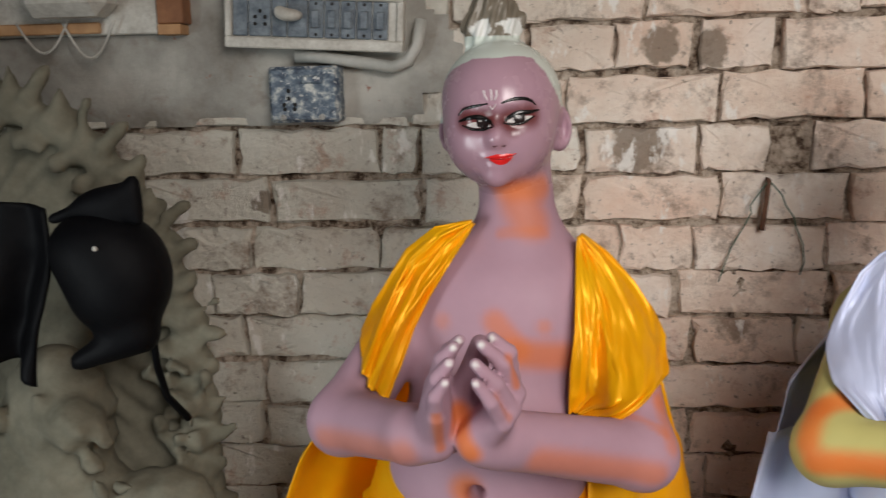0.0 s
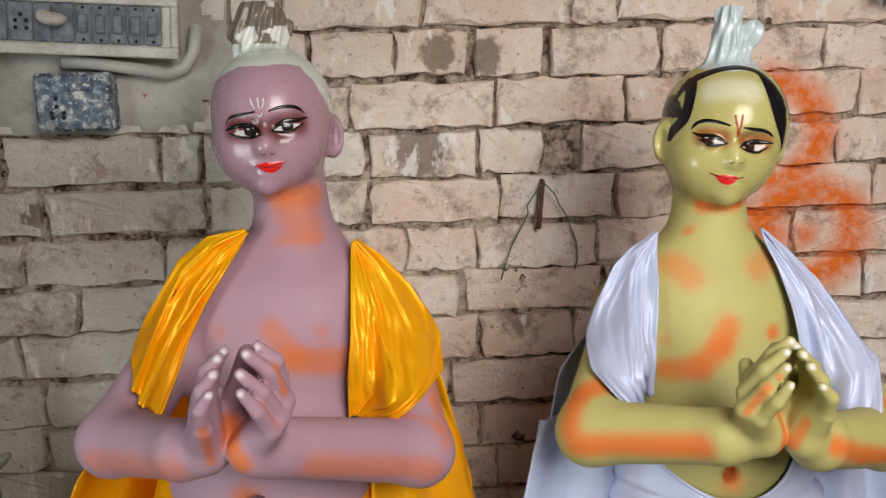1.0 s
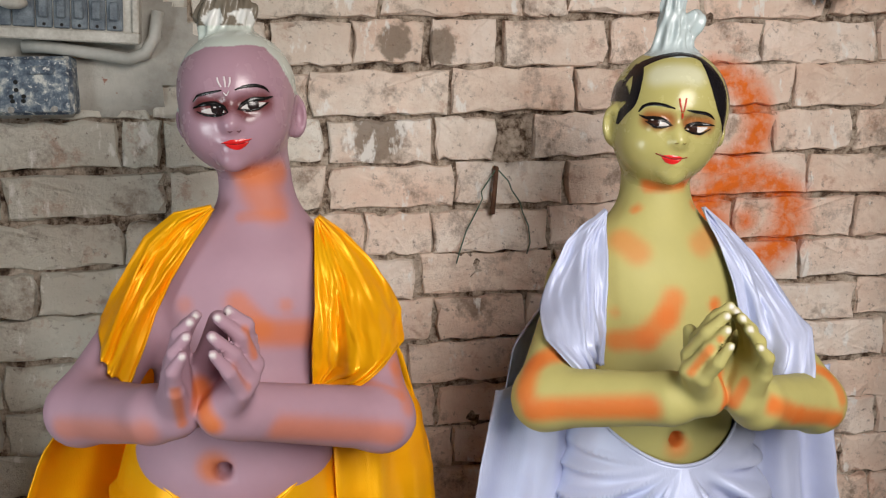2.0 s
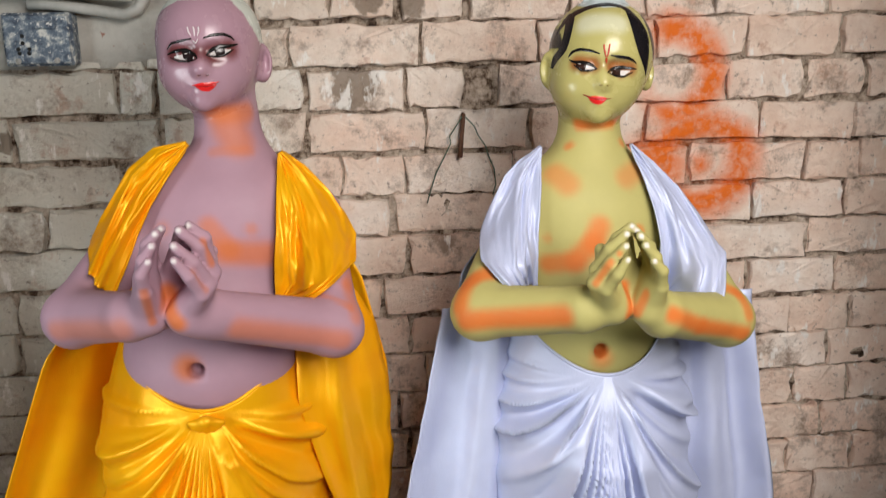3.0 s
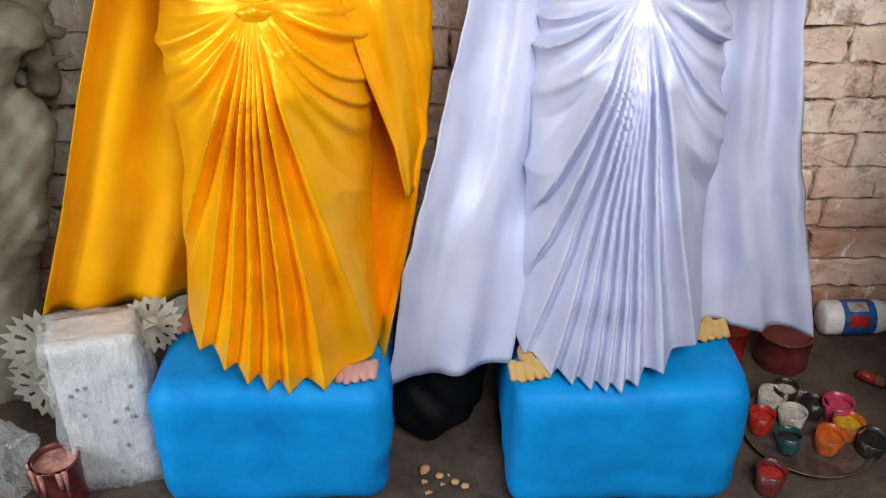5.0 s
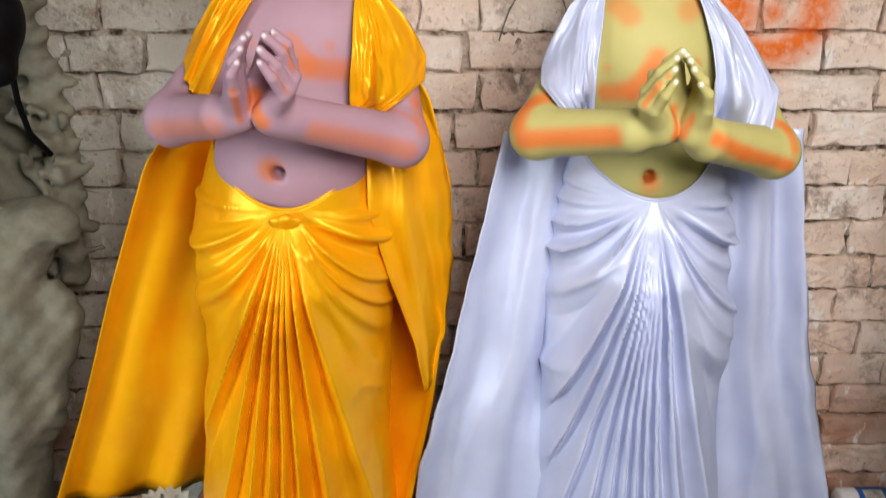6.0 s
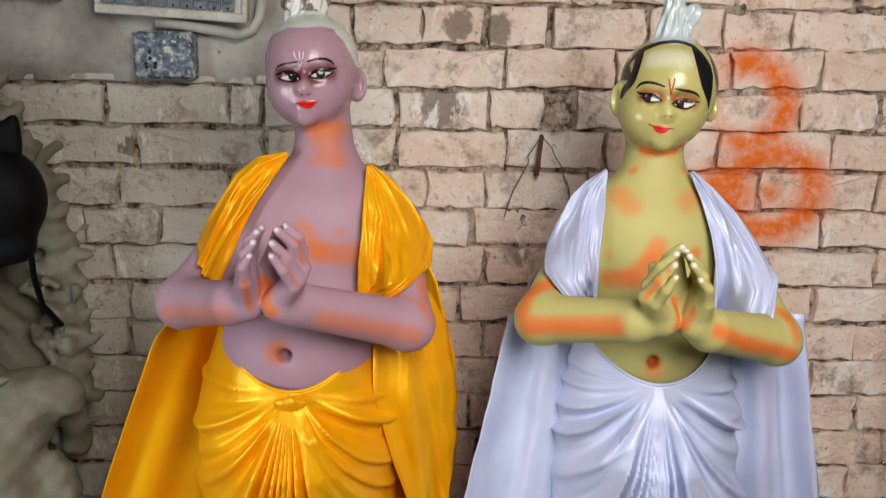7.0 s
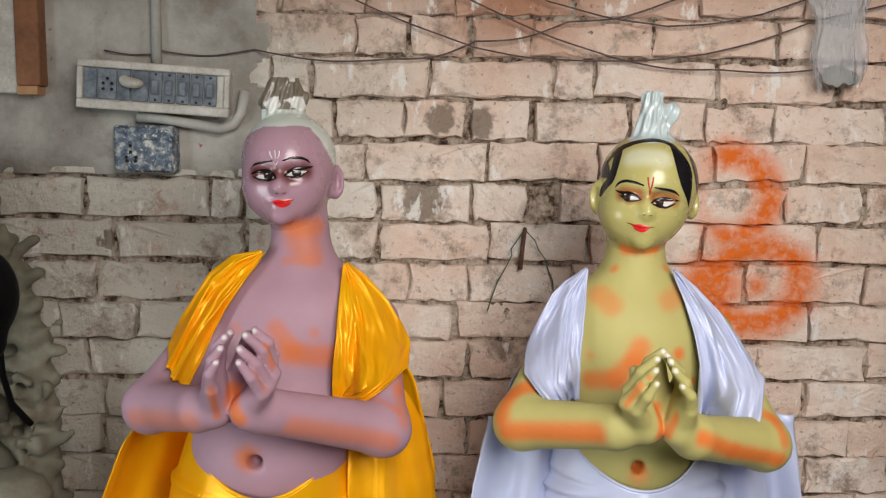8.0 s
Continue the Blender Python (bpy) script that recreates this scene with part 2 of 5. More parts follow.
def limb(p, a, b, ra, rb):
    a, b = np.array(a, float), np.array(b, float)
    d = b - a
    h = np.clip(((p - a) @ d) / (d @ d), 0, 1)
    return np.sqrt(((p - a - h[..., None] * d) ** 2).sum(-1)) - (ra + (rb - ra) * h)


def blend(a, b, k):
    h = np.clip(0.5 + 0.5 * (b - a) / k, 0, 1)
    return b + (a - b) * h - k * h * (1 - h)


def carve(a, b, k):
    return -blend(-a, b, k)


def skin_of(field, lo, hi, step):
    """Naive surface nets: the skin of field < 0 within a box."""
    n = [int(math.ceil((h - l) / step)) + 1 for l, h in zip(lo, hi)]
    axes = [lo[i] + step * np.arange(n[i]) for i in range(3)]
    pts = np.stack(np.meshgrid(*axes, indexing="ij"), -1)
    f = field(pts.reshape(-1, 3)).reshape(n)
    s = f < 0
    cells = tuple(k - 1 for k in n)
    total, count = np.zeros(cells + (3,)), np.zeros(cells)
    base = np.stack(np.meshgrid(*[np.arange(k) for k in cells], indexing="ij"), -1).astype(float)
    for ax in range(3):
        o1, o2 = [i for i in range(3) if i != ax]
        for i in (0, 1):
            for j in (0, 1):
                sl0 = [None] * 3
                sl0[ax], sl0[o1], sl0[o2] = slice(0, cells[ax]), slice(i, i + cells[o1]), slice(j, j + cells[o2])
                sl1 = list(sl0)
                sl1[ax] = slice(1, 1 + cells[ax])
                f0, f1 = f[tuple(sl0)], f[tuple(sl1)]
                cross = (f0 < 0) != (f1 < 0)
                tt = np.where(cross, f0 / np.where(cross, f0 - f1, 1), 0)
                add = np.zeros(cells + (3,))
                add[..., ax], add[..., o1], add[..., o2] = tt, i, j
                total += np.where(cross[..., None], add, 0)
                count += cross
    live = count > 0
    index = -np.ones(cells, int)
    index[live] = np.arange(live.sum())
    verts = np.array(lo) + step * (base[live] + total[live] / count[live][:, None])
    faces = []
    for ax in range(3):
        o1, o2 = (ax + 1) % 3, (ax + 2) % 3
        sl0 = [slice(1, cells[i]) for i in range(3)]
        sl0[ax] = slice(0, cells[ax])
        sl1 = list(sl0)
        sl1[ax] = slice(1, cells[ax] + 1)
        a, b = s[tuple(sl0)], s[tuple(sl1)]
        at = np.argwhere(a != b)
        inside = a[a != b]
        off = np.array([0 if i == ax else 1 for i in range(3)])
        at = at + off
        e1, e2 = np.eye(3, dtype=int)[o1], np.eye(3, dtype=int)[o2]
        q = np.stack([index[tuple((at - d).T)] for d in (e1 * 0, e1, e1 + e2, e2)], 1)
        flip = ~inside
        q[flip] = q[flip][:, ::-1]
        faces.append(q)
    faces = np.concatenate(faces)
    return verts, faces[(faces >= 0).all(1)]


# ---- the room ----
WALL_Y = 1.52
COURSE_LINES = [1.378 + 0.0815 * (i - 17) for i in range(33)]
# upright joints along the courses, from the course above the spray paint downwards
JOINTS_UPPER = {
    21: (0.036, 0.378, 0.614, 0.866), 20: (-0.069, 0.185, 0.289, 0.412, 0.534, 0.774, 1.021),
    19: (0.02, 0.095, 0.335, 0.576, 0.66, 0.907, 1.152), 18: (0.143, 0.407, 0.537, 0.731, 1.022),
    17: (0.204, 0.447, 0.673, 0.905, 1.093), 16: (-0.35, -0.108, -0.039, 0.231, 0.417, 0.533, 0.59, 0.82, 1.054, 1.221),
    15: (-0.299, -0.037, 0.231, 0.457, 0.655, 0.891, 1.129)}
JOINTS_LOWER = {
    14: (-0.477, -0.339, -0.114, 0.294, 0.414, 0.624, 0.982, 1.229), 13: (-0.413, -0.256, 0.387, 0.64, 0.87, 1.117),
    12: (-0.36, -0.13, 0.416, 0.584, 1.01, 1.243), 11: (-0.33, 0.362, 1.119), 10: (0.415, 1.215), 9: (0.448, 1.128),
    8: (0.389, 1.237), 7: (1.133,), 6: (1.231,), 5: (1.10,), 4: (1.222,)}
X0, X1 = -1.3, 1.5


def wall_of_bricks():
    wall = thing("wall_back", "old brick wall with worn dirty limewash and raked mud joints", "wall", kind="structure")
    part("core", from_bm("core", slab(X0, X1, WALL_Y + 0.03, WALL_Y + 0.24, 0, 2.6), DARK_WALL), wall)
    nx, nz, grid = 300, 270, []
    for j in range(nz + 1):
        z = 2.6 * j / nz
        row = []
        for i in range(nx + 1):
            x = X0 + (X1 - X0) * i / nx
            n = noise.noise((x * 11, 0, z * 14)) * 0.55 + noise.noise((x * 30, 3, z * 34)) * 0.5 + noise.noise((x * 80, 7, z * 80)) * 0.35
            n = -1.0 if 0.538 < x < 0.590 and 1.302 < z < 1.372 else n
            row.append((x, WALL_Y + min(0.029, 0.0150 - 0.017 * n), z))
        grid.append(row)
    part("mortar", mesh_of("mortar", *sheet(grid), MORTAR, False), wall, "crumbling mud mortar")
    rng = random.Random(5)
    shapes = {}

    def brick_mesh(w, h, kind):
        key = (round(w / 0.012), round(h, 3), kind)
        if key in shapes:
            return shapes[key]
        r = random.Random(hash(key) % 999)
        ring = [(-0.5, 0.16 * i) for i in (-1, 1)] + [(-0.5 + 0.125 * i, 0.5) for i in range(9)] + [(0.5, 0.16 * i) for i in (1, -1)] + [(0.5 - 0.125 * i, -0.5) for i in range(9)]
        verts, n = [], len(ring)
        jag = [(r.uniform(-0.004, 0.003), r.uniform(-0.004, 0.003)) for _ in ring]
        worn = [r.uniform(0.001, 0.004) + (r.uniform(0.0, 0.010) if r.random() < 0.25 else 0) for _ in ring]
        for y, inset in ((0.026, 0.0), (-0.019, 0.0), (-0.025, 1.0)):
            for (u, v), (jx, jz), e in zip(ring, jag, worn):
                x, z = u * w + jx * (2 if abs(u) > 0.45 and abs(v) > 0.45 else 1), v * h + jz
                x -= math.copysign(e * inset, u) if abs(u) > 0.45 else 0
                z -= math.copysign(e * 0.8 * inset, v) if abs(v) > 0.45 else 0
                verts.append((x, y + (r.uniform(-0.002, 0.002) if y < 0 else 0), z))
        verts.append((r.uniform(-0.02, 0.02), -0.025 + r.uniform(-0.003, 0.002), 0.0))
        faces = [(k * n + i, k * n + (i + 1) % n, (k + 1) * n + (i + 1) % n, (k + 1) * n + i) for k in (0, 1) for i in range(n)]
        faces += [(2 * n + i, 2 * n + (i + 1) % n, 3 * n) for i in range(n)]
        shapes[key] = mesh_of("brick", verts, faces, BRICK, False)
        return shapes[key]

    rest = [[], []]
    for row in range(len(COURSE_LINES) - 1):
        z0, z1 = COURSE_LINES[row], COURSE_LINES[row + 1]
        known = JOINTS_UPPER.get(row, JOINTS_LOWER.get(row, ()))
        marks = [X0] + [k for k in known] + [X1]
        xs = [X0]
        for a, b in zip(marks, marks[1:]):
            gap = b - a
            n = max(1, round(gap / 0.232))
            if gap / n > 0.262:
                n += 1
            for i in range(1, n + 1):
                xs.append(a + gap * i / n + (rng.uniform(-0.02, 0.02) if i < n else 0))
        for a, b in zip(xs, xs[1:]):
            w, h = b - a - rng.uniform(0.004, 0.012), (z1 - z0) - rng.uniform(0.004, 0.011)
            cx, cz = (a + b) / 2, (z0 + z1) / 2 + rng.uniform(-0.003, 0.003)
            hole = row == 16 and 0.53 < cx < 0.6
            if hole or w < 0.03 or cz < 0.03:
                continue
            if row >= 18 and cx < -0.09 and cz > 1.4:
                continue
            rough = pose(cx, WALL_Y + 0.025 + rng.uniform(-0.005, 0.008), cz, rng.uniform(-1.6, 1.6), rng.uniform(-1.1, 1.1), rng.uniform(-1.2, 1.2))
            me = brick_mesh(w, h, rng.randint(0, 2))
            if -0.85 < cx < 1.5 and cz < 1.8:
                part("brick", me, wall, m=rough)
            else:
                n = len(rest[0])
                rest[0] += [tuple(rough @ v.co) for v in me.vertices]
                rest[1] += [tuple(i + n for i in p.vertices) for p in me.polygons]
    ob = part("outer_bricks", mesh_of("outer_bricks", rest[0], rest[1], BRICK), wall)
    tagged(ob, kind="stuff")
    return wall


def plaster_patch():
    """A skin of old plaster on the upper part of the wall, ragged at its edge."""
    rng = random.Random(2)
    nx, nz = 60, 50
    verts, faces, keep = [], [], {}
    for i in range(nx + 1):
        for j in range(nz + 1):
            x, z = -1.3 + 1.36 * i / nx, 1.36 + 1.24 * j / nz
            edge = (0.02 + 0.06 * noise.noise((0, z * 9, 1)) + 0.03 * noise.noise((0, z * 30, 4)) - 0.10 * max(0, 1.45 - z) / 0.1) - x
            low = z - (1.385 + 0.02 * noise.noise((x * 12, 0, 2)) + 0.008 * noise.noise((x * 45, 0, 7)))
            d = min(edge, low)
            y = WALL_Y - 0.004 - 0.006 * min(1, max(0, d) / 0.03) + 0.0025 * noise.noise((x * 14, 3, z * 14))
            keep[i, j] = d > -0.012
            verts.append((x, y if d > 0 else WALL_Y + 0.014, z))
    for i in range(nx):
        for j in range(nz):
            if all(keep[a, b] for a in (i, i + 1) for b in (j, j + 1)):
                k = i * (nz + 1) + j
                faces.append((k, k + nz + 1, k + nz + 2, k + 1))
    return tagged(new("plaster", mesh_of("plaster", verts, faces, PLASTER)), "stained grey plaster skin over the brick wall", "wall plaster", kind="structure")


def simple(name, bm, mat, label, category):
    return tagged(new(name, from_bm(name, bm, mat)), label, category, kind="structure")


def floor_sheet():
    verts, faces, n = [], [], 90
    for i in range(n + 1):
        for j in range(n + 1):
            x, y = -1.7 + 3.4 * i / n, -2.7 + 4.5 * j / n
            z = -0.004 + 0.006 * noise.noise((x * 4, y * 4, 0)) + 0.003 * noise.noise((x * 17, y * 17, 5))
            verts.append((x, y, min(z, 0.0)))
    for i in range(n):
        for j in range(n):
            k = i * (n + 1) + j
            faces.append((k, k + n + 1, k + n + 2, k + 1))
    tagged(new("floor", mesh_of("floor", verts, faces, EARTH)), "dark trodden earth floor with dust and paint spots", "floor", kind="structure")


floor_sheet()
# side walls out of view, coloured dark to stand for unlit surfaces
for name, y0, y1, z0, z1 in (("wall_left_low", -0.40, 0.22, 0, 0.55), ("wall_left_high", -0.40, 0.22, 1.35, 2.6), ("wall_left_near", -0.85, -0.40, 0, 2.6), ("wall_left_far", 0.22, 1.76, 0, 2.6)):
    simple(name, slab(-1.7, -1.3, y0, y1, z0, z1), DARK_WALL, "unseen dark brown side wall beside a window opening", "wall")
simple("wall_right", slab(1.5, 1.7, -0.85, 1.76, 0, 2.6), DARK_WALL, "unseen dark brown side wall", "wall")
# added pier, out of view: blocks doorway light from the brick wall's right end
simple("right_shade_pier", slab(1.25, 1.5, -0.66, 0.9, 0, 2.6), DARK_WALL, "unseen dark pier added to shade the right end of the back wall", "wall")
simple("wall_front", slab(-1.3, 0.34, -0.85, -0.66, 0, 2.6), DARK_WALL, "plain dull wall beside the doorway", "wall")
simple("wall_front_lintel", slab(0.34, 1.5, -0.85, -0.66, 2.42, 2.6), DARK_WALL, "plain dull wall over the doorway", "wall")
simple("ceiling", slab(-1.7, 1.7, -0.85, 1.76, 2.6, 2.7), LIMEWALL, "plain dull ceiling slab", "ceiling")


# ---- clay statues ----
from mathutils.bvhtree import BVHTree

MAUVE, OCHRE = (0.45, 0.275, 0.34), (0.47, 0.425, 0.155)
AIRBRUSH, RED, BLACK = (0.68, 0.17, 0.03), (0.72, 0.02, 0.02), (0.008, 0.007, 0.007)
EYE_WHITE_AND_GLINT, MARK_WHITE, MARK_RED, HAIR_BLACK = (0.68, 0.64, 0.62), (0.80, 0.72, 0.74), (0.50, 0.06, 0.025), (0.010, 0.009, 0.011)


def torso_field(k):
    def field(p):
        d = ball(p, k["chest"], k["chest_r"])
        for s in ("l", "r"):
            d = blend(d, limb(p, k["neck_low"], k["shoulder_" + s], 0.030, 0.032), 0.045)
            d = blend(d, limb(p, k["shoulder_" + s], k["elbow_" + s], 0.035, 0.036), 0.025)
        d = blend(d, ball(p, k["belly"], k["belly_r"]), 0.05)
        d = blend(d, ball(p, k["hips"], (0.10, 0.075, 0.10)), 0.05)
        return blend(d, limb(p, k["neck_low"], k["neck_top"], 0.047, 0.044), 0.030)
    return field


def full_field(k):
    torso = torso_field(k)

    def field(p):
        d = torso(p)
        for s in ("l", "r"):
            d = blend(d, limb(p, k["elbow_" + s], k["wrist_" + s], 0.0365, 0.029), 0.018)
        return carve(d, ball(p, k["navel"], (0.011, 0.034, 0.011)), 0.006)
    return field


def hands_field(k):
    """Two palms set against each other, fingers in order from the outermost."""
    def field(p):
        out = None
        for s in ("l", "r"):
            fingers = k["fingers_" + s]
            wrist, heel = np.array(k["wrist_" + s]), np.array(k["heel_" + s])
            d = limb(p, wrist, heel, 0.026, 0.020)
            for base, mid, tip in fingers:
                d = blend(d, limb(p, heel, base, 0.017, 0.0095), 0.010)
            for i, (base, mid, tip) in enumerate(fingers):
                r = (0.0070, 0.0077, 0.0079, 0.0075)[i]
                f = blend(limb(p, base, mid, r + 0.0009, r), limb(p, mid, tip, r, r * 0.74), 0.003)
                d = blend(d, f, 0.0032)
            inner = np.array(fingers[3][0])
            thumb = limb(p, heel + np.array((0, 0.022, 0.008)), inner + np.array((0, 0.020, 0.004)), 0.013, 0.008)
            d = blend(d, thumb, 0.006)
            out = d if out is None else blend(out, d, 0.003)
        low = (np.array(k["heel_l"]) + np.array(k["heel_r"])) / 2 + np.array((0, 0.030, 0.0))
        high = (np.array(k["fingers_l"][3][1]) + np.array(k["fingers_r"][3][1])) / 2 + np.array((0, 0.022, 0))
        return blend(out, limb(p, low, high, 0.024, 0.010), 0.010)
    return field


def head_field(k):
    face = np.array(k["face"])
    skull = np.array(k["skull"])

    def field(p):
        d = ball(p, skull, k["skull_r"])
        d = blend(d, ball(p, face + np.array((0.002, 0.058, -0.036)), (0.051, 0.058, 0.046)), 0.045)
        for s in (-1, 1):
            d = blend(d, ball(p, face + np.array((s * 0.029, 0.042, -0.024)), (0.023, 0.027, 0.025)), 0.025)
            d = carve(d, ball(p, face + np.array((s * 0.021, -0.008, 0.001)), (0.017, 0.012, 0.008)), 0.012)
            d = blend(d, ball(p, face + np.array((s * 0.021, 0.012, 0.0)), (0.015, 0.012, 0.009)), 0.006)
            ear = np.array(k["ear_l" if s < 0 else "ear_r"])
            e = carve(ball(p, ear, k["ear_size"]), ball(p, ear + np.array((s * 0.006, -0.012, 0.002)), (0.006, 0.012, 0.018)), 0.006)
            d = blend(d, e, 0.008)
        d = blend(d, limb(p, face + np.array((0, 0.010, 0.004)), face + np.array((0, -0.006, -0.021)), 0.0055, 0.0075), 0.012)
        for s in (-1, 1):
            d = blend(d, ball(p, face + np.array((s * 0.007, 0.001, -0.023)), (0.005, 0.006, 0.005)), 0.005)
        d = blend(d, ball(p, face + np.array((0, 0.002, -0.0415)), (0.015, 0.0065, 0.0042)), 0.005)
        d = blend(d, ball(p, face + np.array((0, 0.003, -0.0495)), (0.011, 0.0065, 0.0045)), 0.004)
        d = blend(d, ball(p, face + np.array((0, 0.012, -0.064)), (0.013, 0.012, 0.011)), 0.016)
        d = blend(d, limb(p, k["neck_top"], k["neck_low"], 0.0435, 0.047), 0.010)
        top = np.array(k["bun"])
        q = p - top
        turn = np.arctan2(q[:, 1], q[:, 0])
        knot = limb(p, top + np.array((0, 0, -0.035)), top + np.array((-0.004, 0, k["bun_h"])), k["bun_r"], k["bun_tip"])
        for at, r in k["bun_lumps"]:
            knot = blend(knot, ball(p, at, (r, r, r * 1.3)), 0.010)
        knot = knot + 0.0016 * np.sin(9 * turn + 60 * q[:, 2]) + 0.0022 * np.sin(6 * turn - 150 * q[:, 2] + 300 * q[:, 0])
        d = blend(d, knot, 0.008)
        return d
    return field


def painted(points, base, strokes):
    """Colours for points: base, then soft strokes (from, to, radius, colour, strength)."""
    c = np.tile(np.array(base, float), (len(points), 1))
    for a, b, r, col, s in strokes:
        d = limb(points, a, b, 0.0, 0.0) if a != b else np.sqrt(((points - np.array(a)) ** 2).sum(1))
        w = np.clip((1.25 * r - d) / (0.95 * r), 0, 1)
        w = (w * w * (3 - 2 * w) * s)[:, None]
        c = c * (1 - w) + np.array(col) * w
    return c


def smooth_row(row, n=22):
    """A soft line through a few (x, z, half width) knots."""
    row = np.array(row, float)
    at = np.linspace(0, len(row) - 1, n)
    out = np.stack([np.interp(at, np.arange(len(row)), row[:, c]) for c in range(3)], 1)
    for _ in range(3):
        out[1:-1] = (out[:-2] + 2 * out[1:-1] + out[2:]) / 4
    return out


def statue(k):
    """One clay figure: body, hands and head skins, with the painted features laid on, all in one mesh."""
    full, hands, head = full_field(k), hands_field(k), head_field(k)
    cx = k["chest"][0]
    verts, faces, cols, mats = [], [], [], []

    def add(v, f, c, mat):
        n = sum(len(a) for a in verts)
        verts.append(np.array(v))
        faces.extend([tuple(int(i) + n for i in q) for q in f])
        cols.append(np.array(c))
        mats.extend([mat] * len(f))

    def whole(p):
        return blend(full(p), hands(p), 0.014)

    w = [np.array(q) for s in ("l", "r") for f3 in k["fingers_" + s] for q in f3] + [np.array(k[n]) for n in ("wrist_l", "wrist_r")]
    lo, hi = np.min(w, 0) - np.array((0.02, 0.07, 0.045)), np.max(w, 0) + np.array((0.02, 0.04, 0.025))
    v, f = skin_of(whole, (cx - 0.26, 0.76, 0.80), (cx + 0.26, 1.21, 1.33), 0.0062)
    inside = ((v > lo + 0.012) & (v < hi - 0.012)).all(1)
    f = f[~inside[f].all(1)]
    add(v, f, painted(v, k["skin"], k["strokes"] + k["hand_strokes"]), 0)
    v, f = skin_of(whole, lo, hi, 0.003)
    nails = []
    for s in ("l", "r"):
        for base, mid, tip in k["fingers_" + s]:
            q = tuple(np.array(tip) + np.array((0.0, -0.006, 0.001)))
            nails.append((q, q, 0.0044, (0.80, 0.76, 0.74), 1.0))
    add(v, f, painted(v, k["skin"], k["strokes"] + k["hand_strokes"] + nails), 0)
    s = np.array(k["skull"])
    v, f = skin_of(head, s - np.array((0.10, 0.115, 0.16)), s + np.array((0.10, 0.11, 0.09 + k["bun_h"])), 0.0025)
    c = painted(v, k["skin"], k["strokes"] + k["head_strokes"])
    c = k["hair"](v, c)
    add(v, f, c, 1)
    tree = BVHTree.FromPolygons([tuple(p) for p in v], [tuple(int(i) for i in q) for q in f])

    def ribbon(row, col, lift):
        """A painted stroke of changing width, laid on the head."""
        line = smooth_row(row)
        d = np.gradient(line[:, :2], axis=0)
        d /= np.linalg.norm(d, axis=1)[:, None] + 1e-9
        grid = []
        for (x, z, w), (dx, dz) in zip(line, d):
            out = []
            for u in (-1, -0.5, 0, 0.5, 1):
                wx, wz = x - dz * w * u, z + dx * w * u
                hit = tree.ray_cast(Vector((wx, 0.5, wz)), Vector((0, 1, 0)))[0]
                if hit is None:
                    hit = tree.find_nearest(Vector((wx, k["skull"][1] - 0.01, wz)))[0]
                out.append((hit.x, hit.y - lift * (1 - 0.5 * u * u), hit.z))
            grid.append(out)
        rv, rf = sheet(grid)
        add(rv, rf, np.tile(np.array(col, float), (len(rv), 1)), 1)

    for group in ("left_eye", "right_eye", "brows_and_mark", "mouth", "hair_lines"):
        for level, (col, row) in enumerate(k[group]):
            ribbon(row, col, 0.0010 + 0.0003 * min(level, 4))
    # legs and feet, mostly under the cloth
    for foot, knee in k["legs"]:
        lv, lf = tube([(knee[0], knee[1] + 0.03, 0.85), (knee[0], knee[1] + 0.03, 0.5), (knee[0], knee[1] + 0.03, 0.285)], [0.05, 0.04, 0.03], 12)
        add(lv, lf, painted(np.array([tuple(p) for p in lv]), k["skin"], []), 0)

        def foot_field(p, o=np.array(foot)):
            d = limb(p, o + np.array((0, 0.035, 0.014)), o + np.array((0, -0.02, 0.012)), 0.018, 0.015)
            for i in range(5):
                q = o + np.array((-0.030 + 0.015 * i, -0.044 + 0.004 * abs(i - 1), 0.013))
                d = blend(d, limb(p, q + np.array((0, 0.03, 0.006)), q, 0.0095, 0.0072), 0.002)
            return d
        fv, ff = skin_of(foot_field, np.array(foot) + np.array((-0.06, -0.075, -0.01)), np.array(foot) + np.array((0.06, 0.1, 0.075)), 0.004)
        fv[:, 2] = np.maximum(fv[:, 2], foot[2])
        add(fv, ff, painted(fv, k["foot_col"], []), 0)
    me = mesh_of("statue", np.concatenate(verts), faces, [PAINTED, GLOSS])
    me.polygons.foreach_set("material_index", mats)
    attr = me.color_attributes.new("paint", "FLOAT_COLOR", "POINT")
    allc = np.concatenate(cols)
    attr.data.foreach_set("color", np.concatenate([allc, np.ones((len(allc), 1))], 1).ravel())
    ob = new("statue", me)
    bv, bf = skin_of(torso_field(k), (cx - 0.26, 0.88, 0.80), (cx + 0.26, 1.21, 1.36), 0.009)
    return ob, BVHTree.FromPolygons([tuple(p) for p in bv], [tuple(int(i) for i in q) for q in bf])


def bald_hair(v, c):
    """White paint over the crown of the mauve head, and bare grey clay on the topknot."""
    n = np.array([noise.noise((p[0] * 40, p[1] * 40, p[2] * 40)) for p in v])
    x, y, z = v.T
    line = np.interp(x, [0.045, 0.0576, 0.0831, 0.1136, 0.1411, 0.1512, 0.1655, 0.1772, 0.1844],
                     [1.4487, 1.4649, 1.475, 1.4778, 1.4791, 1.476, 1.4595, 1.4394, 1.4204])
    c[(z + 0.002 * n > np.where(y > 1.125, 1.40, line)) & ~((y > 1.10) & (z < 1.40))] = (0.64, 0.70, 0.64)
    clay = z > 1.5035
    c[clay] = (0.20, 0.17, 0.13)
    c[clay & (n > 0.25)] = (0.75, 0.75, 0.72)
    return c


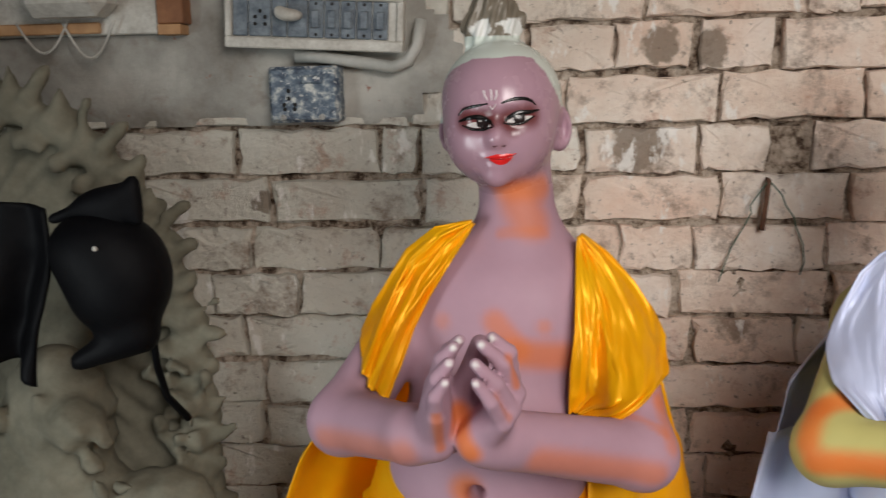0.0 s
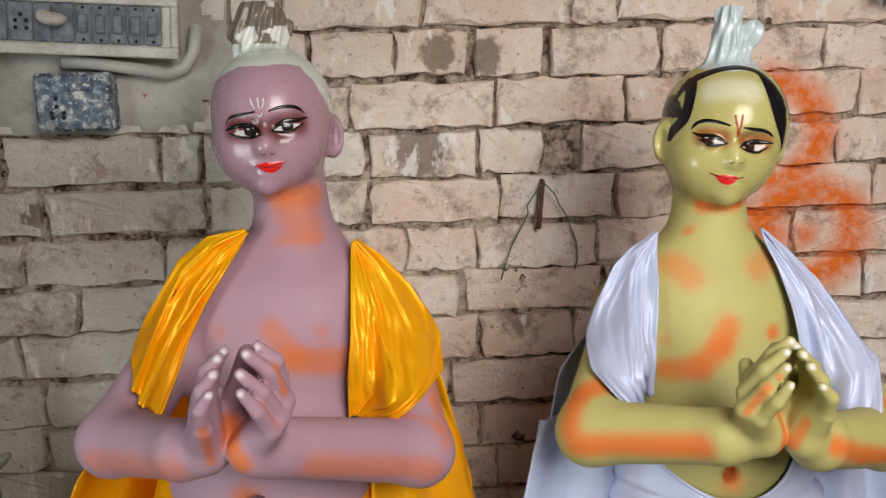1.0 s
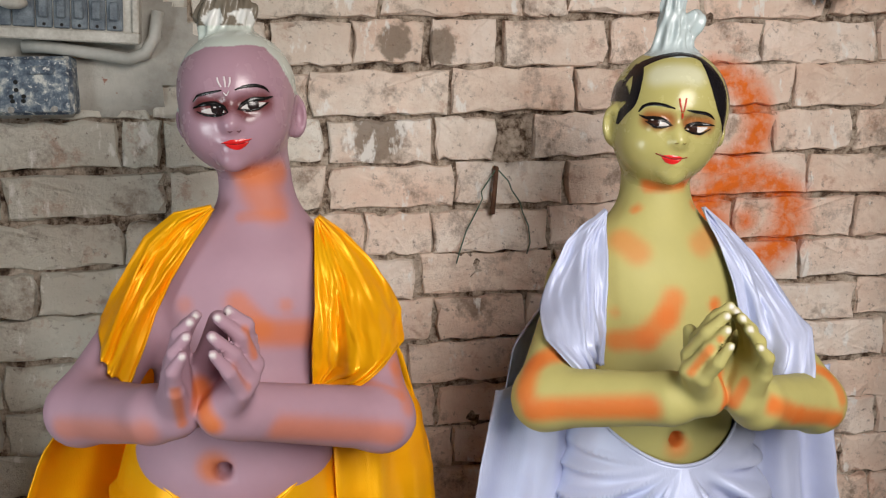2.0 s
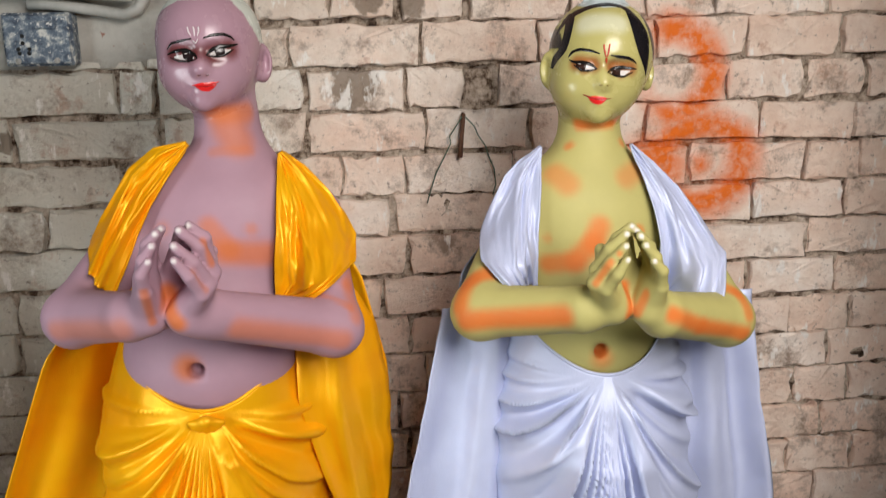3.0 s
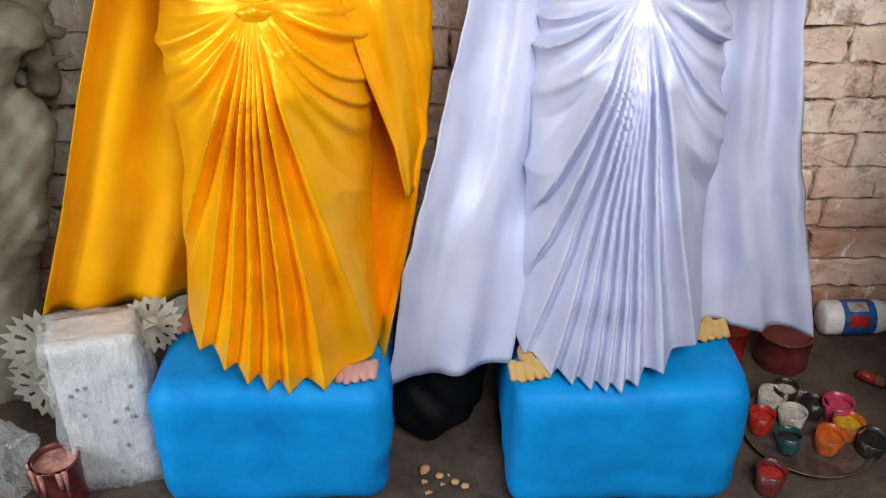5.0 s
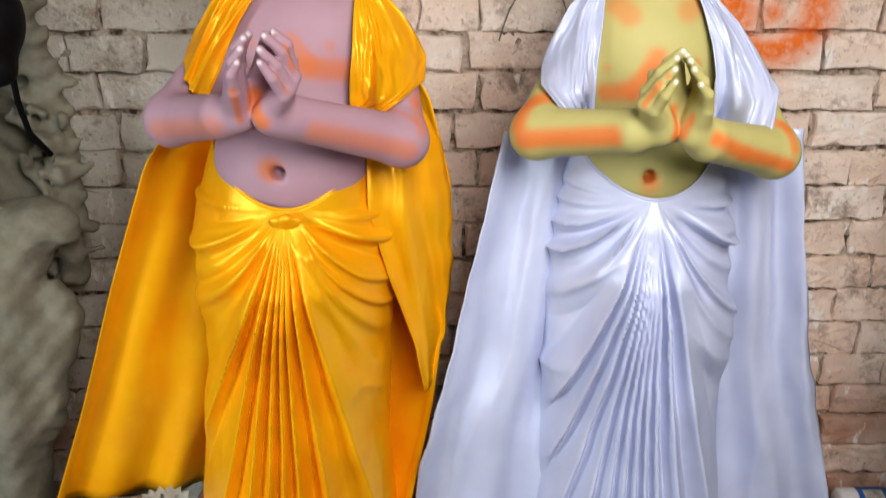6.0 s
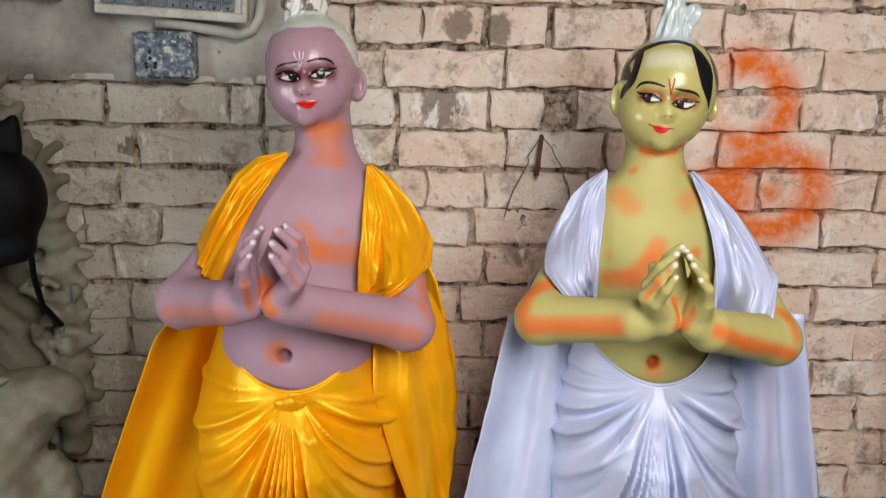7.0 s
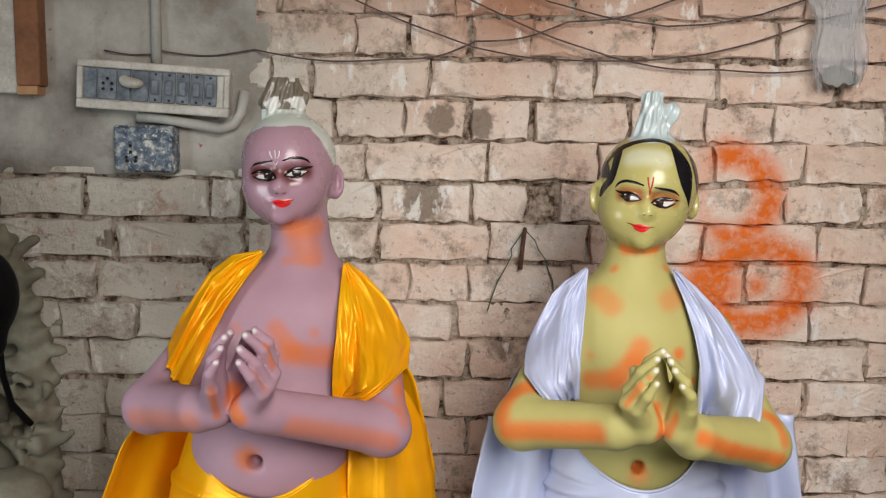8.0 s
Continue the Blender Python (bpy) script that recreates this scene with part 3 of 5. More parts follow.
def black_hair(v, c):
    """Pale grey clay above the black hairline: the strands themselves are laid on as strokes."""
    x, y, z = v.T
    out = x - 0.668
    c[(out > 0.050 + 0.25 * (1.43 - z)) & (z > 1.385) & (z < 1.462)] = HAIR_BLACK
    c[(out < -0.066) & (z > 1.405) & (z < 1.445)] = HAIR_BLACK
    c[z > 1.4585 + 0.10 * (y - 1.04)] = (0.52, 0.60, 0.61)
    return c


def mauve_figure():
    o = AIRBRUSH
    return dict(
        skin=MAUVE, chest=(0.12, 1.09, 1.15), chest_r=(0.135, 0.085, 0.125), belly=(0.097, 1.045, 1.0), belly_r=(0.122, 0.108, 0.105),
        hips=(0.09, 1.07, 0.88), neck_low=(0.135, 1.11, 1.25), neck_top=(0.128, 1.11, 1.36),
        shoulder_l=(0.010, 1.10, 1.185), shoulder_r=(0.246, 1.09, 1.178), elbow_l=(-0.062, 0.965, 1.08), elbow_r=(0.268, 0.955, 1.051),
        wrist_l=(0.032, 0.86, 1.108), wrist_r=(0.117, 0.85, 1.11),
        navel=(0.089, 0.936, 1.006),
        skull=(0.114, 1.115, 1.428), skull_r=(0.0715, 0.086, 0.071), face=(0.1105, 1.031, 1.409),
        ear_l=(0.048, 1.16, 1.39), ear_r=(0.183, 1.12, 1.393), bun=(0.108, 1.13, 1.50), bun_h=0.035, bun_r=0.034,
        hair=bald_hair,
        fingers_l=(((0.063, 0.8, 1.151), (0.065, 0.784, 1.175), (0.075, 0.778, 1.191)), ((0.059, 0.811, 1.164), (0.066, 0.795, 1.189), (0.078, 0.789, 1.206)), ((0.06, 0.8220000000000001, 1.173), (0.07, 0.806, 1.204), (0.081, 0.8, 1.217)), ((0.064, 0.8340000000000001, 1.178), (0.075, 0.8180000000000001, 1.208), (0.085, 0.812, 1.22))),
        fingers_r=(((0.124, 0.8, 1.146), (0.115, 0.784, 1.171), (0.102, 0.778, 1.191)), ((0.131, 0.811, 1.154), (0.119, 0.795, 1.184), (0.101, 0.789, 1.205)), ((0.136, 0.8220000000000001, 1.166), (0.125, 0.806, 1.199), (0.106, 0.8, 1.22)), ((0.131, 0.8340000000000001, 1.179), (0.13, 0.8180000000000001, 1.207), (0.115, 0.812, 1.223))),
        heel_l=(0.056, 0.845, 1.111),
        heel_r=(0.1, 0.835, 1.113),
        bun_tip=0.026, bun_lumps=(((0.082, 1.12, 1.512), 0.014), ((0.130, 1.12, 1.520), 0.012)), ear_size=(0.015, 0.014, 0.027),
        strokes=[((0.117, 1.063, 1.329), (0.161, 1.077, 1.328), 0.0189, o, 0.70),
                 ((0.136, 1.064, 1.312), (0.149, 1.063, 1.291), 0.0293, o, 0.62),
                 ((0.115, 1.056, 1.277), (0.163, 1.062, 1.277), 0.0095, o, 0.40),
                 ((0.128, 1.005, 1.148), (0.193, 1.018, 1.14), 0.0211, o, 0.72),
                 ((0.108, 1.008, 1.184), (0.135, 1.005, 1.151), 0.0168, o, 0.60),
                 ((0.164, 1.011, 1.177), (0.164, 1.011, 1.177), 0.0109, o, 0.45),
                 ((0.046, 1.021, 1.181), (0.046, 1.021, 1.181), 0.0129, o, 0.35)],
        hand_strokes=[((0.077, 0.939, 1.012), (0.077, 0.939, 1.012), 0.0225, o, 0.80),
                 ((-0.074, 0.923, 1.074), (0.027, 0.832, 1.1), 0.0184, o, 0.50),
                 ((0.158, 0.844, 1.089), (0.279, 0.915, 1.044), 0.0188, o, 0.60),
                 ((0.298, 0.934, 1.07), (0.289, 0.975, 1.103), 0.0137, o, 0.50),
                 ((0.289, 0.975, 1.103), (0.301, 1.017, 1.115), 0.0140, o, 0.50),
                 ((0.245, 0.95, 1.098), (0.289, 0.939, 1.082), 0.0081, o, 0.50),
                 ((0.254, 0.938, 1.014), (0.278, 0.937, 0.999), 0.0164, o, 0.40),
                 ((0.087, 0.955, 1.006), (0.087, 0.955, 1.006), 0.008, (0.34, 0.10, 0.05), 1.0),
                 ((0.081, 0.84, 1.14), (0.092, 0.813, 1.11), 0.0150, o, 0.90),
                 ((0.065, 0.788, 1.155), (0.065, 0.821, 1.11), 0.0065, o, 0.70),
                 ((0.131, 0.805, 1.206), (0.138, 0.809, 1.179), 0.0064, o, 0.70),
                 ((0.121, 0.784, 1.177), (0.131, 0.795, 1.153), 0.0056, o, 0.40)],
        head_strokes=[((0.076, 1.035, 1.409), (0.102, 1.029, 1.408), 0.0169, (0.13, 0.018, 0.012), 0.90),
                 ((0.126, 1.031, 1.408), (0.148, 1.037, 1.413), 0.0176, (0.13, 0.018, 0.012), 0.90),
                 ((0.131, 1.029, 1.397), (0.131, 1.029, 1.397), 0.0100, (0.13, 0.018, 0.012), 0.50)],
        # third stroke in each eye: a glint of light painted on the iris
        left_eye=[(EYE_WHITE_AND_GLINT, ((0.0781, 1.4036, 0.0008), (0.0851, 1.4037, 0.0030), (0.0951, 1.4039, 0.0037), (0.1045, 1.4027, 0.0010))),
                 ((0.02, 0.012, 0.012), ((0.0894, 1.4055, 0.0042), (0.0960, 1.4064, 0.0067), (0.1033, 1.4050, 0.0038))),
                 (EYE_WHITE_AND_GLINT, ((0.0919, 1.4080, 0.0007), (0.0935, 1.4080, 0.0012), (0.0952, 1.4080, 0.0007))),
                 (BLACK, ((0.0685, 1.4073, 0.0010), (0.0800, 1.4118, 0.0022), (0.0935, 1.4129, 0.0027), (0.1048, 1.4075, 0.0020), (0.1088, 1.4020, 0.0005))),
                 (BLACK, ((0.0725, 1.4034, 0.0006), (0.0833, 1.3988, 0.0013), (0.0973, 1.3984, 0.0015), (0.1088, 1.4020, 0.0005)))],
        right_eye=[(EYE_WHITE_AND_GLINT, ((0.1239, 1.4067, 0.0008), (0.1304, 1.4084, 0.0032), (0.1408, 1.4093, 0.0038), (0.1508, 1.4117, 0.0010))),
                 ((0.02, 0.012, 0.012), ((0.1304, 1.4101, 0.0042), (0.1368, 1.4109, 0.0069), (0.1431, 1.4117, 0.0042))),
                 (EYE_WHITE_AND_GLINT, ((0.1311, 1.4133, 0.0007), (0.1336, 1.4133, 0.0014), (0.1360, 1.4134, 0.0007))),
                 (BLACK, ((0.1194, 1.4051, 0.0007), (0.1246, 1.4116, 0.0022), (0.1359, 1.4166, 0.0030), (0.1485, 1.4166, 0.0023), (0.1589, 1.4190, 0.0007))),
                 (BLACK, ((0.1208, 1.4051, 0.0007), (0.1312, 1.4035, 0.0013), (0.1423, 1.4052, 0.0015), (0.1538, 1.4125, 0.0007)))],
        brows_and_mark=[(BLACK, ((0.0682, 1.4138, 0.0007), (0.0738, 1.4214, 0.0015), (0.0868, 1.4242, 0.0017), (0.1024, 1.4270, 0.0008))),
                 (BLACK, ((0.1172, 1.4272, 0.0008), (0.1283, 1.4313, 0.0018), (0.1423, 1.4322, 0.0020), (0.1507, 1.4289, 0.0015), (0.1552, 1.4240, 0.0005))),
                 (MARK_WHITE, ((0.0977, 1.4415, 0.0010), (0.0988, 1.4358, 0.0011), (0.1023, 1.4302, 0.0007))),
                 (MARK_WHITE, ((0.1054, 1.4424, 0.0010), (0.1064, 1.4359, 0.0011), (0.1066, 1.4303, 0.0008))),
                 (MARK_WHITE, ((0.1120, 1.4417, 0.0010), (0.1122, 1.4360, 0.0011), (0.1099, 1.4303, 0.0007))),
                 (MARK_WHITE, ((0.1041, 1.4245, 0.0007), (0.1074, 1.4205, 0.0008), (0.1107, 1.4263, 0.0007)))],
        mouth=[(RED, ((0.0985, 1.3672, 0.0005), (0.1070, 1.3682, 0.0018), (0.1137, 1.3691, 0.0027), (0.1176, 1.3683, 0.0022), (0.1224, 1.3699, 0.0025), (0.1278, 1.3698, 0.0015), (0.1334, 1.3715, 0.0004))),
                 (RED, ((0.1036, 1.3656, 0.0008), (0.1109, 1.3632, 0.0030), (0.1181, 1.3624, 0.0035), (0.1245, 1.3649, 0.0025), (0.1293, 1.3681, 0.0007))),
                 ((0.30, 0.01, 0.01), ((0.0994, 1.3672, 0.0004), (0.1103, 1.3658, 0.0006), (0.1184, 1.3658, 0.0007), (0.1255, 1.3674, 0.0006), (0.1334, 1.3715, 0.0003))),
                 ((0.20, 0.10, 0.12), ((0.1073, 1.3809, 0.0005), (0.1097, 1.3801, 0.0010), (0.1123, 1.3810, 0.0005))),
                 ((0.20, 0.10, 0.12), ((0.1176, 1.3809, 0.0005), (0.1198, 1.3800, 0.0010), (0.1221, 1.3816, 0.0005)))],
        hair_lines=[],
        legs=(((0.205, 0.965, 0.28), (0.17, 1.04, 0.55)), ((-0.12, 1.12, 0.28), (-0.02, 1.08, 0.55))), foot_col=(0.50, 0.30, 0.28))


def ochre_figure():
    o = AIRBRUSH
    return dict(
        skin=OCHRE, chest=(0.645, 1.09, 1.14), chest_r=(0.125, 0.085, 0.125), belly=(0.645, 1.07, 1.0), belly_r=(0.105, 0.105, 0.105),
        hips=(0.66, 1.08, 0.88), neck_low=(0.652, 1.1, 1.228), neck_top=(0.652, 1.10, 1.335),
        shoulder_l=(0.544, 1.09, 1.165), shoulder_r=(0.768, 1.09, 1.160), elbow_l=(0.464, 0.958, 1.061), elbow_r=(0.816, 0.965, 1.029),
        wrist_l=(0.581, 0.865, 1.085), wrist_r=(0.681, 0.86, 1.075),
        navel=(0.638, 0.966, 0.990),
        skull=(0.668, 1.1, 1.398), skull_r=(0.074, 0.086, 0.076), face=(0.6475, 1.021, 1.379),
        ear_l=(0.590, 1.095, 1.375), ear_r=(0.736, 1.10, 1.368), bun=(0.672, 1.10, 1.478), bun_h=0.048, bun_r=0.036,
        hair=black_hair,
        fingers_l=(((0.594, 0.812, 1.124), (0.602, 0.796, 1.146), (0.611, 0.79, 1.165)), ((0.582, 0.8230000000000001, 1.13), (0.596, 0.807, 1.157), (0.612, 0.801, 1.179)), ((0.588, 0.8340000000000001, 1.144), (0.599, 0.8180000000000001, 1.172), (0.616, 0.812, 1.191)), ((0.602, 0.846, 1.157), (0.611, 0.83, 1.182), (0.626, 0.824, 1.198))),
        fingers_r=(((0.661, 0.812, 1.124), (0.656, 0.796, 1.148), (0.643, 0.79, 1.162)), ((0.663, 0.8230000000000001, 1.135), (0.651, 0.807, 1.162), (0.636, 0.801, 1.179)), ((0.661, 0.8340000000000001, 1.143), (0.647, 0.8180000000000001, 1.172), (0.633, 0.812, 1.188)), ((0.66, 0.846, 1.148), (0.645, 0.83, 1.176), (0.632, 0.824, 1.192))),
        heel_l=(0.615, 0.85, 1.091),
        heel_r=(0.658, 0.845, 1.088),
        bun_tip=0.012, bun_lumps=(((0.700, 1.10, 1.505), 0.013), ((0.672, 1.095, 1.530), 0.010)), ear_size=(0.013, 0.015, 0.026),
        strokes=[((0.626, 1.06, 1.3), (0.676, 1.057, 1.303), 0.0122, o, 0.95),
                 ((0.611, 1.065, 1.268), (0.694, 1.069, 1.27), 0.0079, o, 0.70),
                 ((0.587, 1.046, 1.233), (0.603, 1.03, 1.219), 0.0216, o, 0.55),
                 ((0.688, 1.033, 1.224), (0.711, 1.051, 1.234), 0.0200, o, 0.50),
                 ((0.574, 1.022, 1.107), (0.61, 1.007, 1.112), 0.0173, o, 0.80),
                 ((0.61, 1.007, 1.113), (0.634, 1.005, 1.138), 0.0198, o, 0.80),
                 ((0.634, 1.005, 1.138), (0.643, 1.006, 1.16), 0.0197, o, 0.80),
                 ((0.572, 1.021, 1.144), (0.572, 1.021, 1.144), 0.0086, o, 0.40),
                 ((0.703, 1.015, 1.149), (0.703, 1.015, 1.149), 0.0122, o, 0.95)],
        hand_strokes=[((0.73, 1.03, 1.103), (0.73, 1.03, 1.103), 0.0080, o, 0.80),
                 ((0.64, 0.983, 0.981), (0.64, 0.983, 0.981), 0.0227, o, 0.95),
                 ((0.439, 0.926, 1.058), (0.551, 0.851, 1.081), 0.0185, o, 0.95),
                 ((0.433, 0.936, 1.076), (0.452, 0.964, 1.104), 0.0177, o, 0.90),
                 ((0.452, 0.964, 1.104), (0.49, 0.967, 1.113), 0.0180, o, 0.90),
                 ((0.684, 0.832, 1.082), (0.74, 0.868, 1.051), 0.0139, o, 0.95),
                 ((0.74, 0.868, 1.051), (0.828, 0.927, 1.017), 0.0146, o, 0.95),
                 ((0.835, 0.931, 1.044), (0.826, 0.953, 1.07), 0.0139, o, 0.75),
                 ((0.826, 0.953, 1.07), (0.791, 0.966, 1.079), 0.0140, o, 0.75),
                 ((0.638, 0.985, 0.990), (0.638, 0.985, 0.990), 0.009, (0.55, 0.14, 0.03), 0.9),
                 ((0.627, 0.846, 1.118), (0.631, 0.834, 1.085), 0.0100, o, 0.95),
                 ((0.646, 0.823, 1.113), (0.639, 0.831, 1.087), 0.0083, o, 0.80),
                 ((0.58, 0.812, 1.132), (0.594, 0.799, 1.161), 0.0059, o, 0.80),
                 ((0.604, 0.797, 1.171), (0.604, 0.797, 1.171), 0.0051, o, 0.70)],
        head_strokes=[((0.613, 1.032, 1.386), (0.634, 1.022, 1.383), 0.0136, (0.30, 0.07, 0.015), 0.85),
                 ((0.66, 1.02, 1.379), (0.685, 1.02, 1.377), 0.0136, (0.30, 0.07, 0.015), 0.85),
                 ((0.621, 1.022, 1.375), (0.621, 1.022, 1.375), 0.0076, (0.30, 0.07, 0.015), 0.50),
                 ((0.671, 1.015, 1.368), (0.671, 1.015, 1.368), 0.0076, (0.30, 0.07, 0.015), 0.50),
                 ((0.629, 1.042, 1.439), (0.669, 1.026, 1.438), 0.0188, (0.64, 0.64, 0.46), 0.80)],
        # again the third stroke of each eye is a painted-on light glint
        left_eye=[(EYE_WHITE_AND_GLINT, ((0.6120, 1.3826, 0.0008), (0.6188, 1.3806, 0.0032), (0.6276, 1.3792, 0.0035), (0.6352, 1.3776, 0.0008))),
                 ((0.03, 0.012, 0.008), ((0.6121, 1.3834, 0.0034), (0.6175, 1.3821, 0.0061), (0.6235, 1.3807, 0.0042))),
                 (EYE_WHITE_AND_GLINT, ((0.6149, 1.3844, 0.0007), (0.6162, 1.3845, 0.0012), (0.6177, 1.3845, 0.0007))),
                 (BLACK, ((0.6056, 1.3900, 0.0005), (0.6114, 1.3864, 0.0020), (0.6209, 1.3862, 0.0029), (0.6319, 1.3832, 0.0022), (0.6388, 1.3769, 0.0008))),
                 (BLACK, ((0.6097, 1.3831, 0.0005), (0.6176, 1.3755, 0.0015), (0.6287, 1.3750, 0.0015), (0.6381, 1.3769, 0.0005)))],
        right_eye=[(EYE_WHITE_AND_GLINT, ((0.6569, 1.3725, 0.0008), (0.6645, 1.3723, 0.0032), (0.6743, 1.3708, 0.0036), (0.6844, 1.3733, 0.0009))),
                 ((0.03, 0.012, 0.008), ((0.6585, 1.3747, 0.0034), (0.6648, 1.3739, 0.0061), (0.6714, 1.3723, 0.0042))),
                 (EYE_WHITE_AND_GLINT, ((0.6615, 1.3763, 0.0007), (0.6632, 1.3763, 0.0012), (0.6649, 1.3763, 0.0007))),
                 (BLACK, ((0.6513, 1.3726, 0.0007), (0.6598, 1.3771, 0.0020), (0.6715, 1.3788, 0.0029), (0.6846, 1.3773, 0.0020), (0.6949, 1.3757, 0.0005))),
                 (BLACK, ((0.6530, 1.3718, 0.0006), (0.6636, 1.3677, 0.0015), (0.6755, 1.3660, 0.0015), (0.6888, 1.3717, 0.0006)))],
        brows_and_mark=[(BLACK, ((0.6058, 1.3933, 0.0005), (0.6107, 1.4010, 0.0017), (0.6188, 1.4040, 0.0022), (0.6301, 1.4020, 0.0020), (0.6418, 1.3976, 0.0008))),
                 (BLACK, ((0.6557, 1.3955, 0.0008), (0.6675, 1.3931, 0.0020), (0.6794, 1.3915, 0.0020), (0.6884, 1.3882, 0.0017), (0.6942, 1.3833, 0.0005))),
                 (MARK_RED, ((0.6472, 1.4099, 0.0010), (0.6479, 1.4010, 0.0012), (0.6495, 1.3929, 0.0008))),
                 (MARK_RED, ((0.6550, 1.4101, 0.0010), (0.6533, 1.4011, 0.0012), (0.6512, 1.3929, 0.0008))),
                 (MARK_RED, ((0.6497, 1.3921, 0.0013), (0.6508, 1.3879, 0.0017), (0.6503, 1.3846, 0.0007)))],
        mouth=[(RED, ((0.6269, 1.3401, 0.0008), (0.6328, 1.3388, 0.0020), (0.6381, 1.3391, 0.0024), (0.6429, 1.3384, 0.0019), (0.6477, 1.3377, 0.0019), (0.6521, 1.3369, 0.0007))),
                 (RED, ((0.6285, 1.3385, 0.0008), (0.6349, 1.3338, 0.0029), (0.6411, 1.3324, 0.0034), (0.6466, 1.3334, 0.0022), (0.6513, 1.3360, 0.0007))),
                 ((0.22, 0.01, 0.01), ((0.6205, 1.3432, 0.0005), (0.6284, 1.3402, 0.0010), (0.6383, 1.3366, 0.0006), (0.6479, 1.3360, 0.0008), (0.6588, 1.3377, 0.0005))),
                 ((0.24, 0.18, 0.05), ((0.6393, 1.3562, 0.0005), (0.6413, 1.3555, 0.0009), (0.6435, 1.3564, 0.0005))),
                 ((0.24, 0.18, 0.05), ((0.6482, 1.3558, 0.0005), (0.6509, 1.3549, 0.0009), (0.6535, 1.3557, 0.0005)))],
        hair_lines=[(HAIR_BLACK, ((0.5983, 1.4250, 0.0016), (0.6055, 1.4391, 0.0021), (0.6183, 1.4514, 0.0026), (0.6382, 1.4610, 0.0023), (0.6618, 1.4646, 0.0026), (0.6802, 1.4615, 0.0026), (0.6893, 1.4558, 0.0030))),
                 (HAIR_BLACK, ((0.6172, 1.4514, 0.0035), (0.6098, 1.4321, 0.0035), (0.6051, 1.4154, 0.0034), (0.6008, 1.4018, 0.0035), (0.5934, 1.3907, 0.0026), (0.5896, 1.3778, 0.0010))),
                 (HAIR_BLACK, ((0.6880, 1.4575, 0.0035), (0.6968, 1.4379, 0.0103), (0.7042, 1.4184, 0.0137), (0.7071, 1.3987, 0.0103), (0.7125, 1.3784, 0.0039), (0.7148, 1.3664, 0.0007)))],
        legs=(((0.512, 0.962, 0.28), (0.57, 1.03, 0.55)), ((0.86, 1.07, 0.28), (0.76, 1.08, 0.55))), foot_col=(0.50, 0.33, 0.12))


statue_a, form_a = statue(mauve_figure())
tagged(statue_a, "mauve airbrushed clay statue with folded palms and white-painted shaven crown", "statue", "pair of clay statues")
statue_b, form_b = statue(ochre_figure())
tagged(statue_b, "yellow-green airbrushed clay statue with folded palms and grey topknot", "statue", "pair of clay statues")


# ---- cloth ----
def along(points, t):
    """A point at t (0 to 1) along a row of points."""
    t = min(max(t, 0.0), 1.0) * (len(points) - 1)
    i = min(int(t), len(points) - 2)
    a, b = points[i], points[i + 1]
    return [p + (q - p) * (t - i) for p, q in zip(a, b)]


def shoulder_drape(form, inner, outer, seed, rest_y=1.12, nu=56, nv=56, folds=1.5):
    """Cloth laid over a shoulder, gathered in folds that run along it."""
    ys = np.zeros((nv, nu))
    xs, zs = np.zeros((nv, nu)), np.zeros((nv, nu))
    for i in range(nv):
        a, b = along(inner, i / (nv - 1)), along(outer, i / (nv - 1))
        for j in range(nu):
            u = j / (nu - 1)
            x, z = a[0] + (b[0] - a[0]) * u, a[1] + (b[1] - a[1]) * u
            hit = form.ray_cast(Vector((x, 0.3, z)), Vector((0, 1, 0)))[0]
            if not hit:
                hit = form.find_nearest(Vector((x, 1.07, z)))[0]
            xs[i, j], zs[i, j], ys[i, j] = x, z, min(hit.y, rest_y)
    for _ in range(30):
        p = np.pad(ys, 1, mode="edge")
        ys = np.minimum(ys, (p[:-2, 1:-1] + p[2:, 1:-1] + p[1:-1, :-2] + p[1:-1, 2:]) / 4)
    floor_y = ys.copy()
    for _ in range(5):
        p = np.pad(ys, 1, mode="edge")
        ys = (p[:-2, 1:-1] + p[2:, 1:-1] + p[1:-1, :-2] + p[1:-1, 2:]) / 4
    ys = np.minimum(ys, floor_y)
    grid = []
    for i in range(nv):
        row, v = [], i / (nv - 1)
        for j in range(nu):
            u = j / (nu - 1)
            amp = 0.016 * min(1, 0.45 + v) * math.sin(math.pi * min(1, 0.08 + u * 0.9)) ** 0.5
            fold = crease(u * folds + 0.9 * v * u, v * 0.9, seed) + 0.3 * crease(u * folds * 2.3 - 0.8 * v, v * 1.6, seed + 7)
            d = amp * fold + 0.003 * (1 + noise.noise((u * 7, v * 5, seed + 3)))
            row.append((xs[i, j], ys[i, j] - 0.013 - d, zs[i, j]))
        grid.append(row)
    return sheet(grid)


